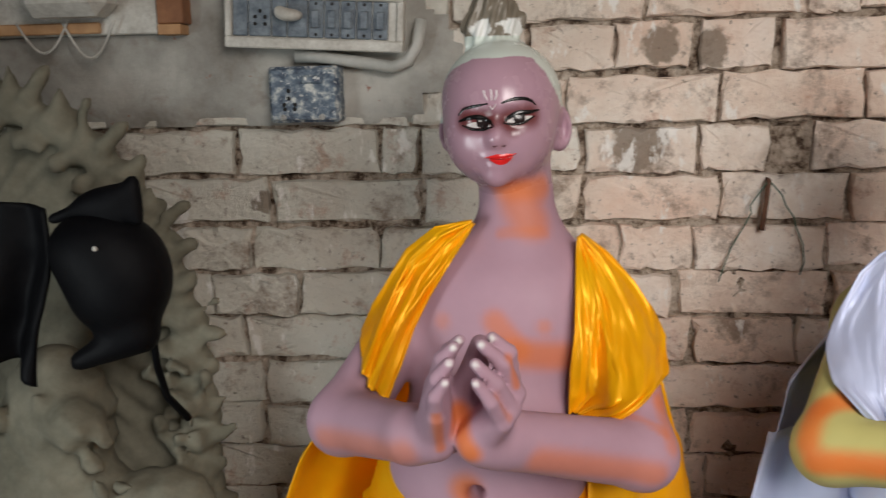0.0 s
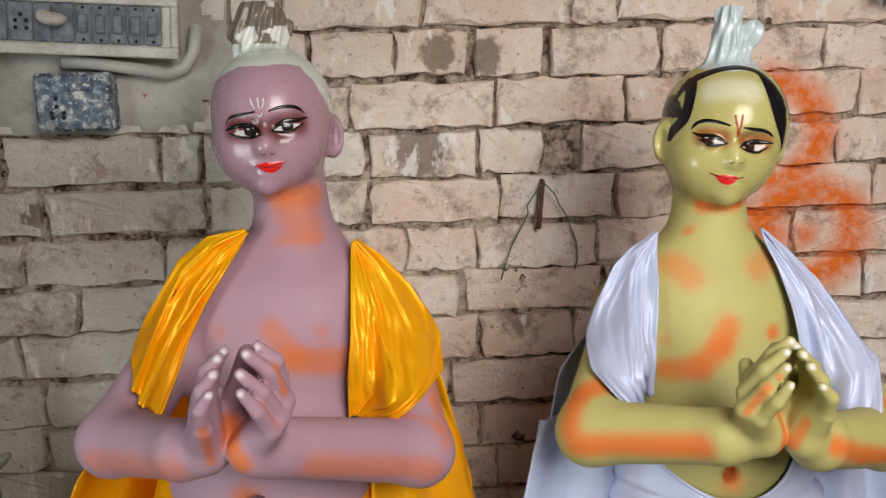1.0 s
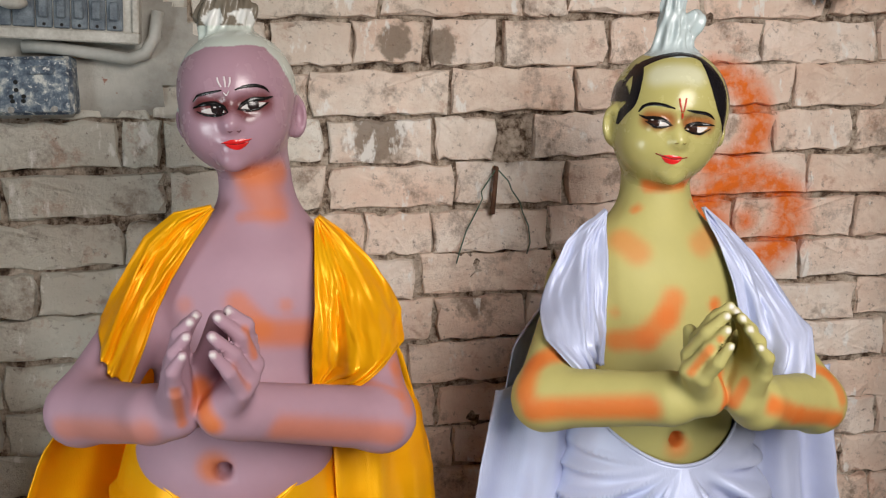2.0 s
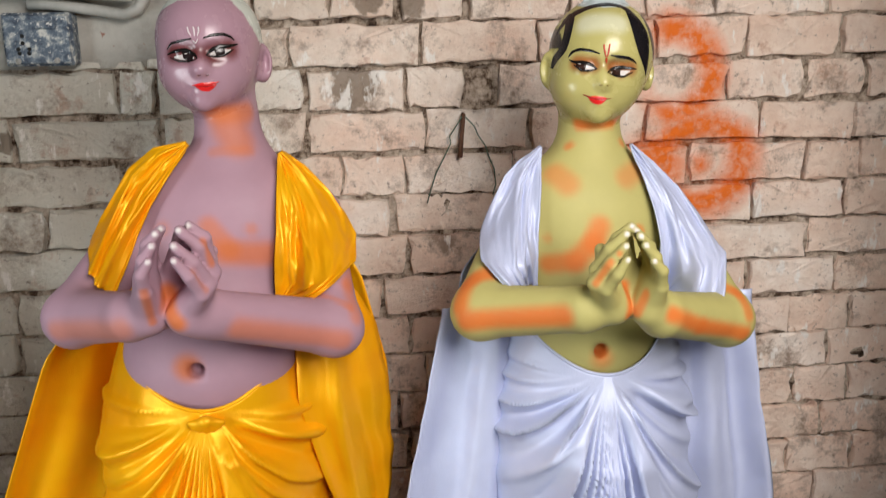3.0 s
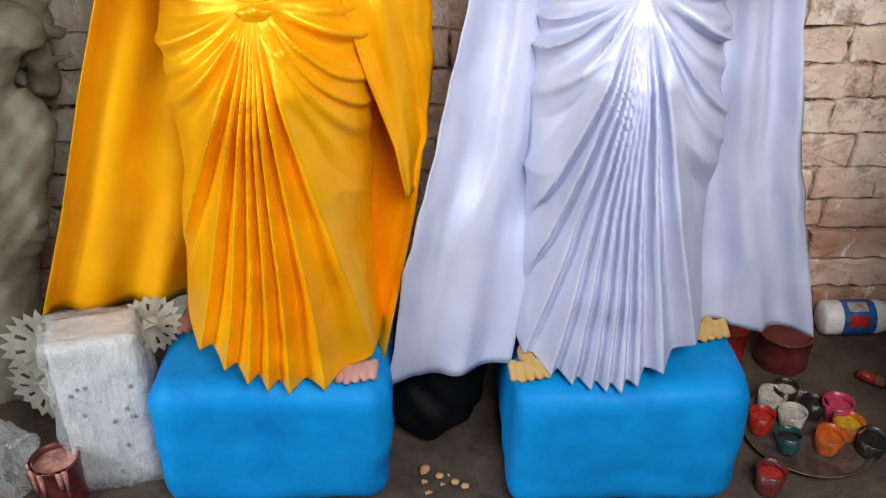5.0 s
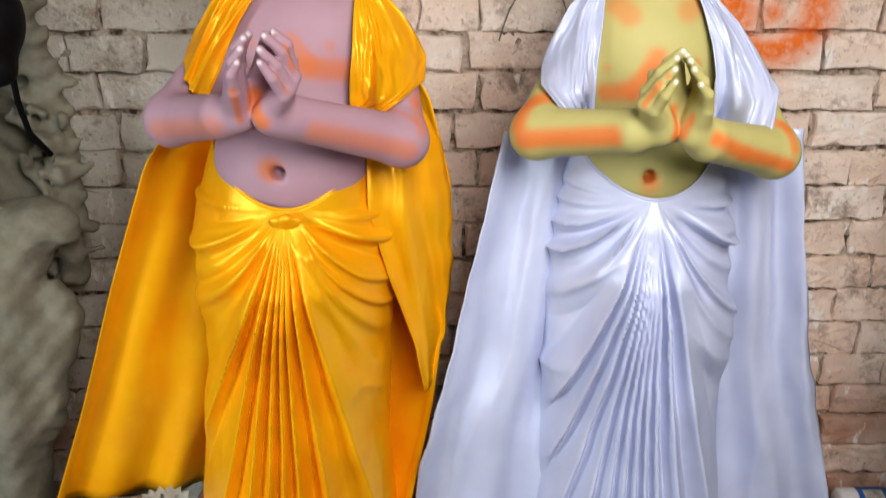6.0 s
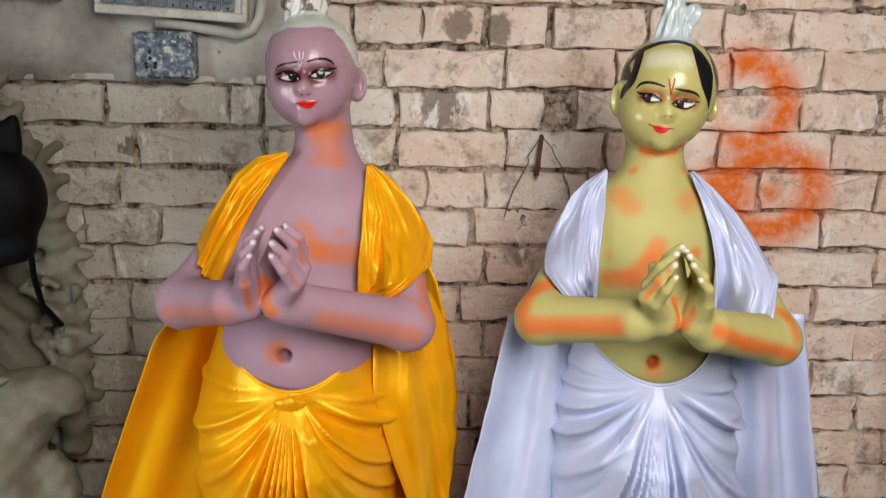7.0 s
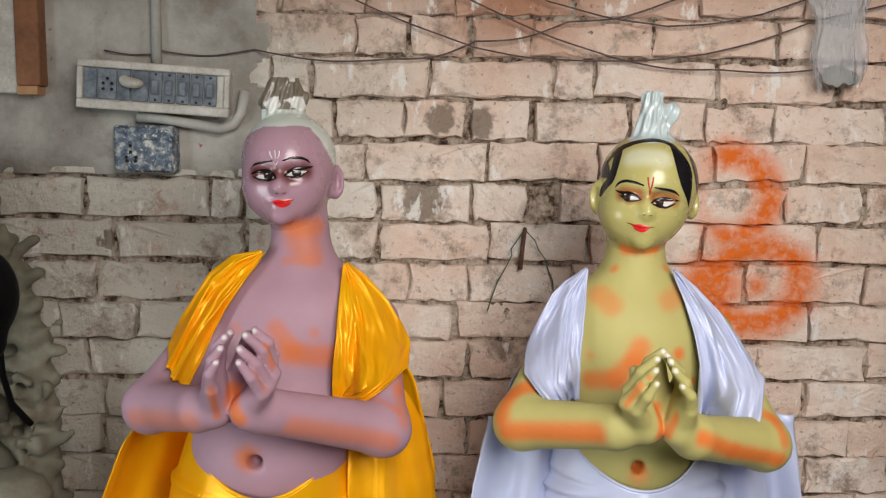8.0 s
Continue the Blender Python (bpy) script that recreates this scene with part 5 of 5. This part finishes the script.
def wall_hook():
    ob = thing("wall_peg", "rusty iron peg driven into a broken joint with looped green wire", "peg")
    part("peg", mesh_of("peg", *tube([(0.527, 1.55, 1.29), (0.524, 1.50, 1.285), (0.520, 1.494, 1.25), (0.516, 1.498, 1.205)], [0.0045, 0.0045, 0.004, 0.005], 8), RUST), ob)
    a = [(0.520, 1.492, 1.282), (0.508, 1.497, 1.262), (0.497, 1.5, 1.245), (0.499, 1.5, 1.232), (0.486, 1.502, 1.205), (0.470, 1.503, 1.175), (0.460, 1.503, 1.145), (0.452, 1.503, 1.118)]
    b = [(0.526, 1.492, 1.282), (0.545, 1.497, 1.262), (0.552, 1.5, 1.245), (0.566, 1.5, 1.225), (0.572, 1.502, 1.205), (0.583, 1.503, 1.18), (0.586, 1.503, 1.15), (0.580, 1.503, 1.13)]
    for pts in (a, b):
        part("wire", mesh_of("wire", *tube(pts, 0.0012, 6), GREEN_WIRE), ob, "thin green wire")


wall_hook()


def hanging_bag():
    """A twisted clear plastic bag tied to a cable."""
    nu, nv, verts = 40, 30, []
    for i in range(nv):
        v = i / (nv - 1)
        z = 1.84 - 0.265 * v
        w = 0.075 - 0.04 * v + 0.012 * math.sin(v * 9)
        for j in range(nu):
            th = 2 * math.pi * j / nu
            r = 1 + 0.28 * noise.noise((math.cos(th) * 2.5, math.sin(th) * 2.5, v * 2))
            verts.append((1.115 + 0.012 * v + w * r * math.cos(th), 1.475 + 0.028 * r * math.sin(th), z + 0.03 * noise.noise((th * 2, v, 3)) * v))
    faces = [(i * nu + j, i * nu + (j + 1) % nu, (i + 1) * nu + (j + 1) % nu, (i + 1) * nu + j) for i in range(nv - 1) for j in range(nu)]
    ob = thing("plastic_bag", "crumpled clear plastic bag hanging against the brick wall", "plastic bag")
    part("bag", mesh_of("bag", verts, faces, FILM), ob)
    v, f = skin_of(lambda p: blend(ball(p, (1.12, 1.478, 1.592), (0.026, 0.018, 0.022)), ball(p, (1.15, 1.478, 1.588), (0.018, 0.012, 0.014)), 0.012), (1.08, 1.45, 1.56), (1.18, 1.51, 1.63), 0.004)
    part("contents", mesh_of("contents", v, f, plain("grey_green_scraps", (0.10, 0.10, 0.07), (0.25, 0.24, 0.18), 40, 0.9)), ob, "grey-green scraps in the bag's end")


hanging_bag()


# ---- unpainted clay idol, cap and cloth ----
def clay_idol():
    rng = random.Random(8)
    arch = [(-0.80, 1.49), (-0.70, 1.44), (-0.60, 1.39), (-0.51, 1.31), (-0.45, 1.20), (-0.42, 1.08), (-0.405, 0.95), (-0.405, 0.80), (-0.42, 0.66)]
    forms = []
    for a, b in zip(arch, arch[1:]):
        forms.append(("limb", (a[0], 1.40, a[1]), (b[0], 1.40, b[1]), 0.030, 0.030, 0.01))
    for i in range(22):
        x, z = along(arch, i / 21)
        x2, z2 = along(arch, min(1, i / 21 + 0.02))
        dx, dz = x2 - x, z2 - z
        n = math.hypot(dx, dz) or 1
        nx, nz = -dz / n, dx / n
        nx, nz = (nx, nz) if nx > 0 or nz > 0 else (-nx, -nz)
        curl = (x + nx * 0.055 + 0.012 * math.sin(i * 2), 1.385, z + nz * 0.055 + 0.018)
        forms.append(("limb", (x + nx * 0.02, 1.385, z + nz * 0.02), curl, 0.017, 0.007, 0.006))
        forms.append(("ball", (x - nx * 0.035, 1.375, z - nz * 0.035), (0.017, 0.014, 0.017), 0, 0, 0.006))
    forms += [("ball", (-0.66, 1.44, 1.12), (0.22, 0.03, 0.28), 0, 0, 0.03), ("ball", (-0.60, 1.43, 0.86), (0.19, 0.04, 0.28), 0, 0, 0.03),
              ("ball", (-0.60, 1.31, 0.94), (0.085, 0.075, 0.12), 0, 0, 0.03), ("ball", (-0.60, 1.30, 0.80), (0.11, 0.085, 0.10), 0, 0, 0.03),
              ("limb", (-0.585, 1.27, 0.955), (-0.54, 1.25, 0.955), 0.042, 0.042, 0.012),
              ("ball", (-0.44, 1.31, 0.80), (0.085, 0.06, 0.055), 0, 0, 0.03),
              ("limb", (-0.50, 1.29, 0.76), (-0.53, 1.28, 0.42), 0.075, 0.10, 0.03), ("limb", (-0.53, 1.28, 0.44), (-0.58, 1.28, 0.04), 0.085, 0.07, 0.03),
              ("ball", (-0.425, 1.29, 0.60), (0.055, 0.045, 0.09), 0, 0, 0.03), ("ball", (-0.47, 1.27, 0.50), (0.05, 0.04, 0.11), 0, 0, 0.03),
              ("ball", (-0.70, 1.30, 0.5), (0.12, 0.09, 0.45), 0, 0, 0.04)]
    for i in range(34):
        a = rng.uniform(0, 6.28)
        x, z = -0.60 + 0.13 * math.cos(a) * rng.uniform(0.5, 1.1), 0.88 + 0.11 * math.sin(a)
        forms.append(("limb", (x, 1.245, z), (x + rng.uniform(-0.02, 0.02), 1.235, z + rng.uniform(-0.03, 0.03)), 0.011, 0.006, 0.005))
    for i in range(14):
        x, z = -0.43 + rng.uniform(-0.05, 0.05), rng.uniform(0.84, 1.0)
        forms.append(("limb", (x, 1.37, z), (x + rng.uniform(-0.025, 0.025), 1.345, z + rng.uniform(0.0, 0.045)), 0.012, 0.006, 0.006))

    def field(p):
        d = np.full(len(p), 9.0)
        for kind, a, b, ra, rb, k in forms:
            c = (np.array(a) + np.array(b)) / 2 if kind == "limb" else np.array(a)
            r = np.linalg.norm(np.array(a) - np.array(b)) / 2 + max(ra, rb) if kind == "limb" else max(b)
            near = (np.abs(p - c) < r + 0.05).all(1)
            q = p[near]
            e = limb(q, a, b, ra, rb) if kind == "limb" else ball(q, a, b)
            d[near] = blend(d[near], e, k)
        dx, dz = p[:, 0] + 0.80, p[:, 2] - 1.02
        far = np.clip((np.hypot(dx, dz) - 0.22) / 0.1, 0, 1) * (p[:, 2] > 0.9)
        locks = np.sin(38 * np.arctan2(dz, dx) + 45 * np.hypot(dx, dz))
        robe = np.sin(75 * p[:, 0] + 14 * p[:, 2] + 3 * np.sin(9 * p[:, 2])) * (p[:, 2] < 0.78)
        return d + 0.0055 * far * locks + 0.006 * robe + 0.003 * np.sin(p[:, 0] * 130) * np.sin(p[:, 2] * 110)
    v, f = skin_of(field, (-0.88, 1.16, -0.01), (-0.32, 1.50, 1.56), 0.0075)
    v[:, 2] = np.maximum(v[:, 2], 0)
    v[:, 1] = np.minimum(v[:, 1], 1.508)
    ob = new("clay_idol", mesh_of("clay_idol", v, f, CLAY))
    return tagged(ob, "unpainted grey clay idol with a leafy flame-edged arch behind it", "statue")


clay_idol()


def black_cap():
    ob = thing("cap", "black cloth cap with a stiff peak hung by its strap", "cap")

    def crown(p):
        d = ball(p, (-0.428, 1.20, 1.195), (0.076, 0.065, 0.088))
        d = blend(d, ball(p, (-0.46, 1.19, 1.235), (0.055, 0.05, 0.05)), 0.03)
        return blend(d, limb(p, (-0.40, 1.19, 1.115), (-0.482, 1.175, 1.078), 0.030, 0.014), 0.02)
    part("crown", mesh_of("crown", *skin_of(crown, (-0.56, 1.1, 1.02), (-0.32, 1.3, 1.33), 0.007), BLACK_CLOTH), ob)

    def peak(p):
        d = limb(p, (-0.395, 1.185, 1.318), (-0.505, 1.185, 1.278), 0.010, 0.008)
        d = blend(d, ball(p, (-0.425, 1.185, 1.292), (0.045, 0.016, 0.028)), 0.02)
        return blend(d, limb(p, (-0.388, 1.185, 1.328), (-0.384, 1.185, 1.275), 0.009, 0.007), 0.01)
    part("peak", mesh_of("peak", *skin_of(peak, (-0.55, 1.15, 1.24), (-0.35, 1.23, 1.36), 0.005), BLACK_CLOTH), ob)
    strap = [(-0.385, 1.20, 1.12), (-0.40, 1.24, 1.05), (-0.415, 1.30, 0.98), (-0.40, 1.34, 0.93)]
    part("strap", mesh_of("strap", *tube(strap, 0.006, 6), BLACK_CLOTH), ob)
    v, f = lathe([(0.003, 0), (0.004, 0.002), (0.002, 0.004)], 10)
    part("stud", mesh_of("stud", [(a - 0.425, 1.138 - c, b + 1.245) for a, b, c in v], f, OLD_WHITE), ob, "small bright metal stud")


black_cap()


def black_rag():
    g = []
    for i in range(36):
        v = i / 35
        row = []
        for j in range(30):
            u = j / 29
            x = -0.70 + (0.175 - 0.02 * v) * u + 0.01 * math.sin(5 * v)
            y = 1.20 - 0.022 * math.sin(u * 13 + 2 * v) * (0.3 + v) + 0.01 * noise.noise((u * 4, v * 4, 8))
            row.append((x, y, 1.29 - 0.245 * v - 0.012 * math.sin(u * 7) * v + 0.012 * math.sin(math.pi * u)))
        g.append(row)
    ob = thick(new("cloth", mesh_of("cloth", *sheet(g), BLACK_CLOTH)), 0.006)
    tagged(ob, "black cloth hanging in folds beside the clay idol", "cloth")


black_rag()


# ---- things on the floor, beside the mauve statue ----
def toothed_cast(at, r, turn, tilt, seed):
    """A pierced flat plaster ornament with a toothed rim."""
    rng = random.Random(seed)
    n = 44
    bm = bmesh.new()
    rings = []
    for k, rad in enumerate((0.30, 0.55, 0.80, 1.0)):
        ring = []
        for i in range(n):
            a = 2 * math.pi * i / n
            q = rad * r * (1.0 if k < 3 else (1.14 if i % 2 else 0.92)) * (1 + 0.04 * rng.uniform(-1, 1))
            ring.append(bm.verts.new((q * math.cos(a), 0.006 * math.sin(3 * a), q * 0.8 * math.sin(a))))
        rings.append(ring)
    for k in range(3):
        for i in range(n):
            if k == 1 and i % 4 == 0:
                continue
            bm.faces.new((rings[k][i], rings[k][(i + 1) % n], rings[k + 1][(i + 1) % n], rings[k + 1][i]))
    bm.faces.new(rings[0])
    bmesh.ops.solidify(bm, geom=bm.faces[:], thickness=0.010)
    ob = new("plaster_ornament", from_bm("plaster_ornament", bm, MOULD))
    ob.matrix_basis = pose(*at, tilt, turn, 0)
    return tagged(ob, "pierced off-white plaster ornament with a toothed rim", "ornament", "plaster ornaments")


toothed_cast((-0.395, 1.10, 0.245), 0.085, 10, -12, 1)
toothed_cast((-0.185, 1.07, 0.315), 0.062, -25, -20, 2)
toothed_cast((-0.43, 1.12, 0.13), 0.075, 60, -8, 4)


def foam_block():
    ob = thing("foam_block", "upright white foam block in crumpled clear plastic wrapping", "foam block", (-0.265, 1.02, 0), 0)
    bm = slab(-0.075, 0.075, -0.035, 0.045, 0.0, 0.345)
    bmesh.ops.subdivide_edges(bm, edges=bm.edges[:], cuts=9, use_grid_fill=True)
    for v in bm.verts:
        v.co.x += 0.004 * noise.noise(v.co * 22) + 0.02 * (0.17 - v.co.z) * (1 if v.co.x < 0 else -1) * -0.5
        v.co.y += 0.004 * noise.noise(v.co * 25 + Vector((4, 0, 0)))
    part("block", from_bm("block", bm, FOAM, True), ob)
    bm = slab(-0.085, 0.088, -0.050, 0.055, 0.0, 0.35)
    bmesh.ops.subdivide_edges(bm, edges=bm.edges[:], cuts=18, use_grid_fill=True)
    for v in bm.verts:
        k = noise.noise(v.co * 16) * 0.014 + abs(noise.noise(v.co * 40)) * 0.006
        v.co += Vector((v.co.x * 6, v.co.y * 8, 0)).normalized() * k
        v.co.z = max(v.co.z, 0.0)
    part("wrapping", from_bm("wrapping", bm, FILM, True), ob, "crumpled shiny clear wrapping")
    rng = random.Random(4)
    for i in range(11):
        z = rng.choice((0.04, 0.10, 0.17, 0.24, 0.315)) + rng.uniform(-0.02, 0.015)
        x = rng.uniform(-0.06, 0.06)
        v, f = skin_of(lambda p: ball(p, (x, -0.036, z), (0.0045, 0.003, 0.006)), (x - 0.013, -0.044, z - 0.009), (x + 0.013, -0.028, z + 0.009), 0.0025)
        part("printed_leaf", mesh_of("printed_leaf", v, f, DARK), ob)
    ob.matrix_basis = pose(-0.275, 1.02, 0, 0, 0, 12)


foam_block()


def paint_tin(at, r, h, body, paint, name="paint_tin", label="", group="paint tins", drip=True):
    ob = thing(name, label, "paint tin", at, 0, group)
    v, f = lathe([(r * 0.94, 0.0), (r * 0.98, 0.004), (r * 0.96, h * 0.5), (r, h - 0.004), (r * 1.05, h - 0.002), (r * 1.05, h), (r * 0.94, h), (r * 0.92, h - 0.012)], 24)
    part("body", mesh_of("body", v, f[:-1], body), ob)
    v, f = lathe([(r * 0.93, h - 0.014), (r * 0.6, h - 0.011), (0.004, h - 0.012)], 24)
    part("paint", mesh_of("paint", v, f[:-2] + f[-1:], paint), ob)
    if drip:
        rng = random.Random(int(at[0] * 1000))
        pts = []
        for i in range(5):
            a = -1.57 + rng.uniform(-1.3, 1.3)
            c, s_ = r * 1.02 * math.cos(a), r * 1.02 * math.sin(a)
            pts.append(tube([(c, s_, h), (c, s_, h * 0.8), (c * 0.985, s_ * 0.985, h * rng.uniform(0.3, 0.6))], [0.006, 0.005, 0.003], 6))
        part("drips", mesh_of("drips", *joined(*pts), paint), ob)
    return ob


paint_tin((-0.365, 0.945, 0), 0.044, 0.105, P_MAROON, enamel("dried_pink_paint", (0.75, 0.36, 0.30)), label="dark paint tin with dried pink paint and pale drips")


def film_heap(at, r, h, seed, label):
    def field(p):
        d = ball(p, (0, 0, h * 0.35), (r, r * 0.8, h * 0.65))
        return d + 0.018 * np.sin(p[:, 0] * 60 + seed) * np.sin(p[:, 1] * 55) * np.cos(p[:, 2] * 70) + 0.008 * np.sin(p[:, 0] * 150 + p[:, 2] * 120)
    v, f = skin_of(field, (-r * 1.5, -r * 1.4, -0.02), (r * 1.5, r * 1.4, h * 1.3), 0.008)
    v[:, 2] = np.maximum(v[:, 2], 0)
    ob = new("plastic_bag", mesh_of("plastic_bag", v, f, FILM))
    ob.matrix_basis = pose(*at)
    return tagged(ob, label, "plastic bag", "plastic bags")


film_heap((-0.50, 0.98, 0), 0.09, 0.13, 1, "crumpled clear plastic bag heaped on the floor")
film_heap((-0.62, 1.02, 0), 0.08, 0.16, 5, "crumpled clear plastic bag heaped on the floor")
film_heap((-0.03, 0.86, 0), 0.035, 0.035, 9, "small crumpled plastic scrap in front of a pedestal")


# ---- between and beside the pedestals ----
def dark_bundle():
    def field(p):
        d = ball(p, (0.36, 1.17, 0.13), (0.09, 0.09, 0.16))
        d = blend(d, ball(p, (0.33, 1.13, 0.06), (0.07, 0.07, 0.07)), 0.03)
        return d + 0.006 * np.sin(p[:, 0] * 70 + p[:, 2] * 30) * np.cos(p[:, 2] * 50)
    v, f = skin_of(field, (0.24, 1.04, -0.02), (0.48, 1.30, 0.32), 0.008)
    v[:, 2] = np.maximum(v[:, 2], 0)
    tagged(new("floor_cloth", mesh_of("floor_cloth", v, f, BLACK_CLOTH)), "heap of black cloth on the floor between the pedestals", "cloth")


dark_bundle()
rng = random.Random(12)
for i in range(12):
    x, y, r = 0.37 + rng.uniform(-0.06, 0.09), 0.95 + rng.uniform(-0.06, 0.05), rng.uniform(0.004, 0.012)
    v, f = skin_of(lambda p: ball(p, (0, 0, r * 0.5), (r, r * 0.8, r * 0.6)) + 0.001 * np.sin(p[:, 0] * 700), (-r * 1.4, -r * 1.3, -r * 0.3), (r * 1.4, r * 1.3, r * 1.4), r / 3)
    v[:, 2] = np.maximum(v[:, 2], 0)
    ob = new("clay_crumb", mesh_of("clay_crumb", v, f, PALE_WOOD))
    ob.matrix_basis = pose(x, y, 0.0)
    tagged(ob, "ochre crumb of dried clay on the dark floor", "crumb", "clay crumbs")


def cup(at, r, h, body, paint, tip=(0, 0)):
    ob = thing("paint_cup", "small paint-stained cup with " + paint.name.replace("_", " ") + " in it", "paint cup", at, 0, "paint cups")
    ob.matrix_basis = pose(at[0], at[1], at[2], tip[0], tip[1], 0)
    v, f = lathe([(r * 0.72, 0), (r * 0.76, 0.003), (r, h), (r * 0.93, h), (r * 0.88, h * 0.7)], 18)
    part("shell", mesh_of("shell", v, f[:-1], body), ob)
    v, f = lathe([(r * 0.88, h * 0.68), (r * 0.5, h * 0.72), (0.003, h * 0.70)], 18)
    part("paint", mesh_of("paint", v, f[:-2] + f[-1:], paint), ob)
    return ob


def tray():
    ob = thing("tray", "round dark metal tray splashed with paint on the floor", "tray", (1.115, 1.075, 0))
    v, f = lathe([(0.118, 0.0), (0.130, 0.016), (0.134, 0.018), (0.134, 0.014), (0.116, 0.003), (0.05, 0.004), (0.004, 0.004)], 40)
    part("dish", mesh_of("dish", v, f[1:], plain("stained_tray_metal", (0.05, 0.035, 0.03), (0.22, 0.17, 0.15), 30, 0.45, 0.5)), ob)


tray()
CUPS = [(1.06, 1.03, P_TEAL, P_BLACK), (1.135, 1.03, P_ORANGE, P_ORANGE), (1.192, 1.070, P_ORANGE, P_YELLOW), (1.02, 1.09, P_RED, P_RED), (1.09, 1.10, P_WHITE, P_WHITE),
        (1.195, 1.12, P_PINK, P_PINK), (1.145, 1.13, P_BLACK, P_BLACK), (1.06, 1.155, P_WHITE, P_WHITE), (1.222, 1.02, P_BLACK, P_BLACK), (1.10, 1.175, P_BLACK, P_WHITE)]
for i, (x, y, a, b) in enumerate(CUPS):
    cup((x, y, 0.006), 0.027 + 0.003 * (i % 3), 0.042 + 0.006 * (i % 2), a, b, ((i * 37) % 13 - 6, (i * 53) % 11 - 5))
cup((0.985, 0.93, 0.0), 0.030, 0.055, P_MAROON, P_RED)


def bottle():
    ob = thing("bottle", "white plastic bottle with blue and red label lying down", "bottle")
    ob.matrix_basis = pose(1.275, 1.435, 0.043, 0, 90, 0)
    v, f = lathe([(0.030, 0), (0.041, 0.006), (0.042, 0.05), (0.042, 0.135), (0.036, 0.155), (0.020, 0.17), (0.016, 0.175), (0.016, 0.18)], 28)
    part("body", mesh_of("body", v, f, FOAM), ob)
    v, f = lathe([(0.0424, 0.042), (0.0428, 0.044), (0.0428, 0.118), (0.0424, 0.12)], 28)
    lab = part("label", mesh_of("label", v, f[:-2], LABEL_BLUE), ob, "blue printed label")
    v, f = lathe([(0.0432, 0.055), (0.0434, 0.056), (0.0434, 0.10), (0.0432, 0.101)], 28)
    keep = [q for q in f[:-2] if 0.2 < math.atan2(v[q[0]][1], v[q[0]][0]) % 6.283 < 1.0 or 4.0 < math.atan2(v[q[0]][1], v[q[0]][0]) % 6.283 < 4.7]
    part("red_patch", mesh_of("red_patch", v, keep, P_RED), lab)
    keep = [q for q in f[:-2] if 3.0 < math.atan2(v[q[0]][1], v[q[0]][0]) % 6.283 < 3.7]
    part("white_patch", mesh_of("white_patch", v, keep, P_WHITE), lab)
    v, f = lathe([(0.018, 0.178), (0.019, 0.18), (0.019, 0.205), (0.016, 0.208)], 20)
    part("lid", mesh_of("lid", v, f, OLD_WHITE), ob, "ribbed white screw lid")


bottle()
paint_tin((1.15, 1.33, 0), 0.062, 0.085, P_MAROON, P_MAROON, "paint_tub", "dark red plastic tub with dried paint", drip=False)
paint_tin((1.02, 1.33, 0), 0.040, 0.10, P_RED, P_RED, "paint_tub", "bright red plastic pot of paint behind the pedestal", drip=False)


def brush():
    ob = thing("brush", "paint-stained wooden brush lying on the floor", "brush")
    a, b = Vector((1.30, 1.26, 0.013)), Vector((1.44, 1.15, 0.012))
    part("handle", mesh_of("handle", *tube([a + (b - a) * k for k in (0.32, 0.5, 0.8, 1.0)], [0.011, 0.009, 0.012, 0.006], 10), P_MAROON), ob)
    part("ferrule", mesh_of("ferrule", *tube([a + (b - a) * k for k in (0.20, 0.33)], [0.0125, 0.0125], 10), RUST), ob)
    part("bristles", mesh_of("bristles", *tube([a + (b - a) * k for k in (0.0, 0.1, 0.21)], [0.010, 0.0125, 0.012], 10), P_RED), ob)


brush()

# ---- wall of bricks ----
plaster_patch()
wall_of_bricks()
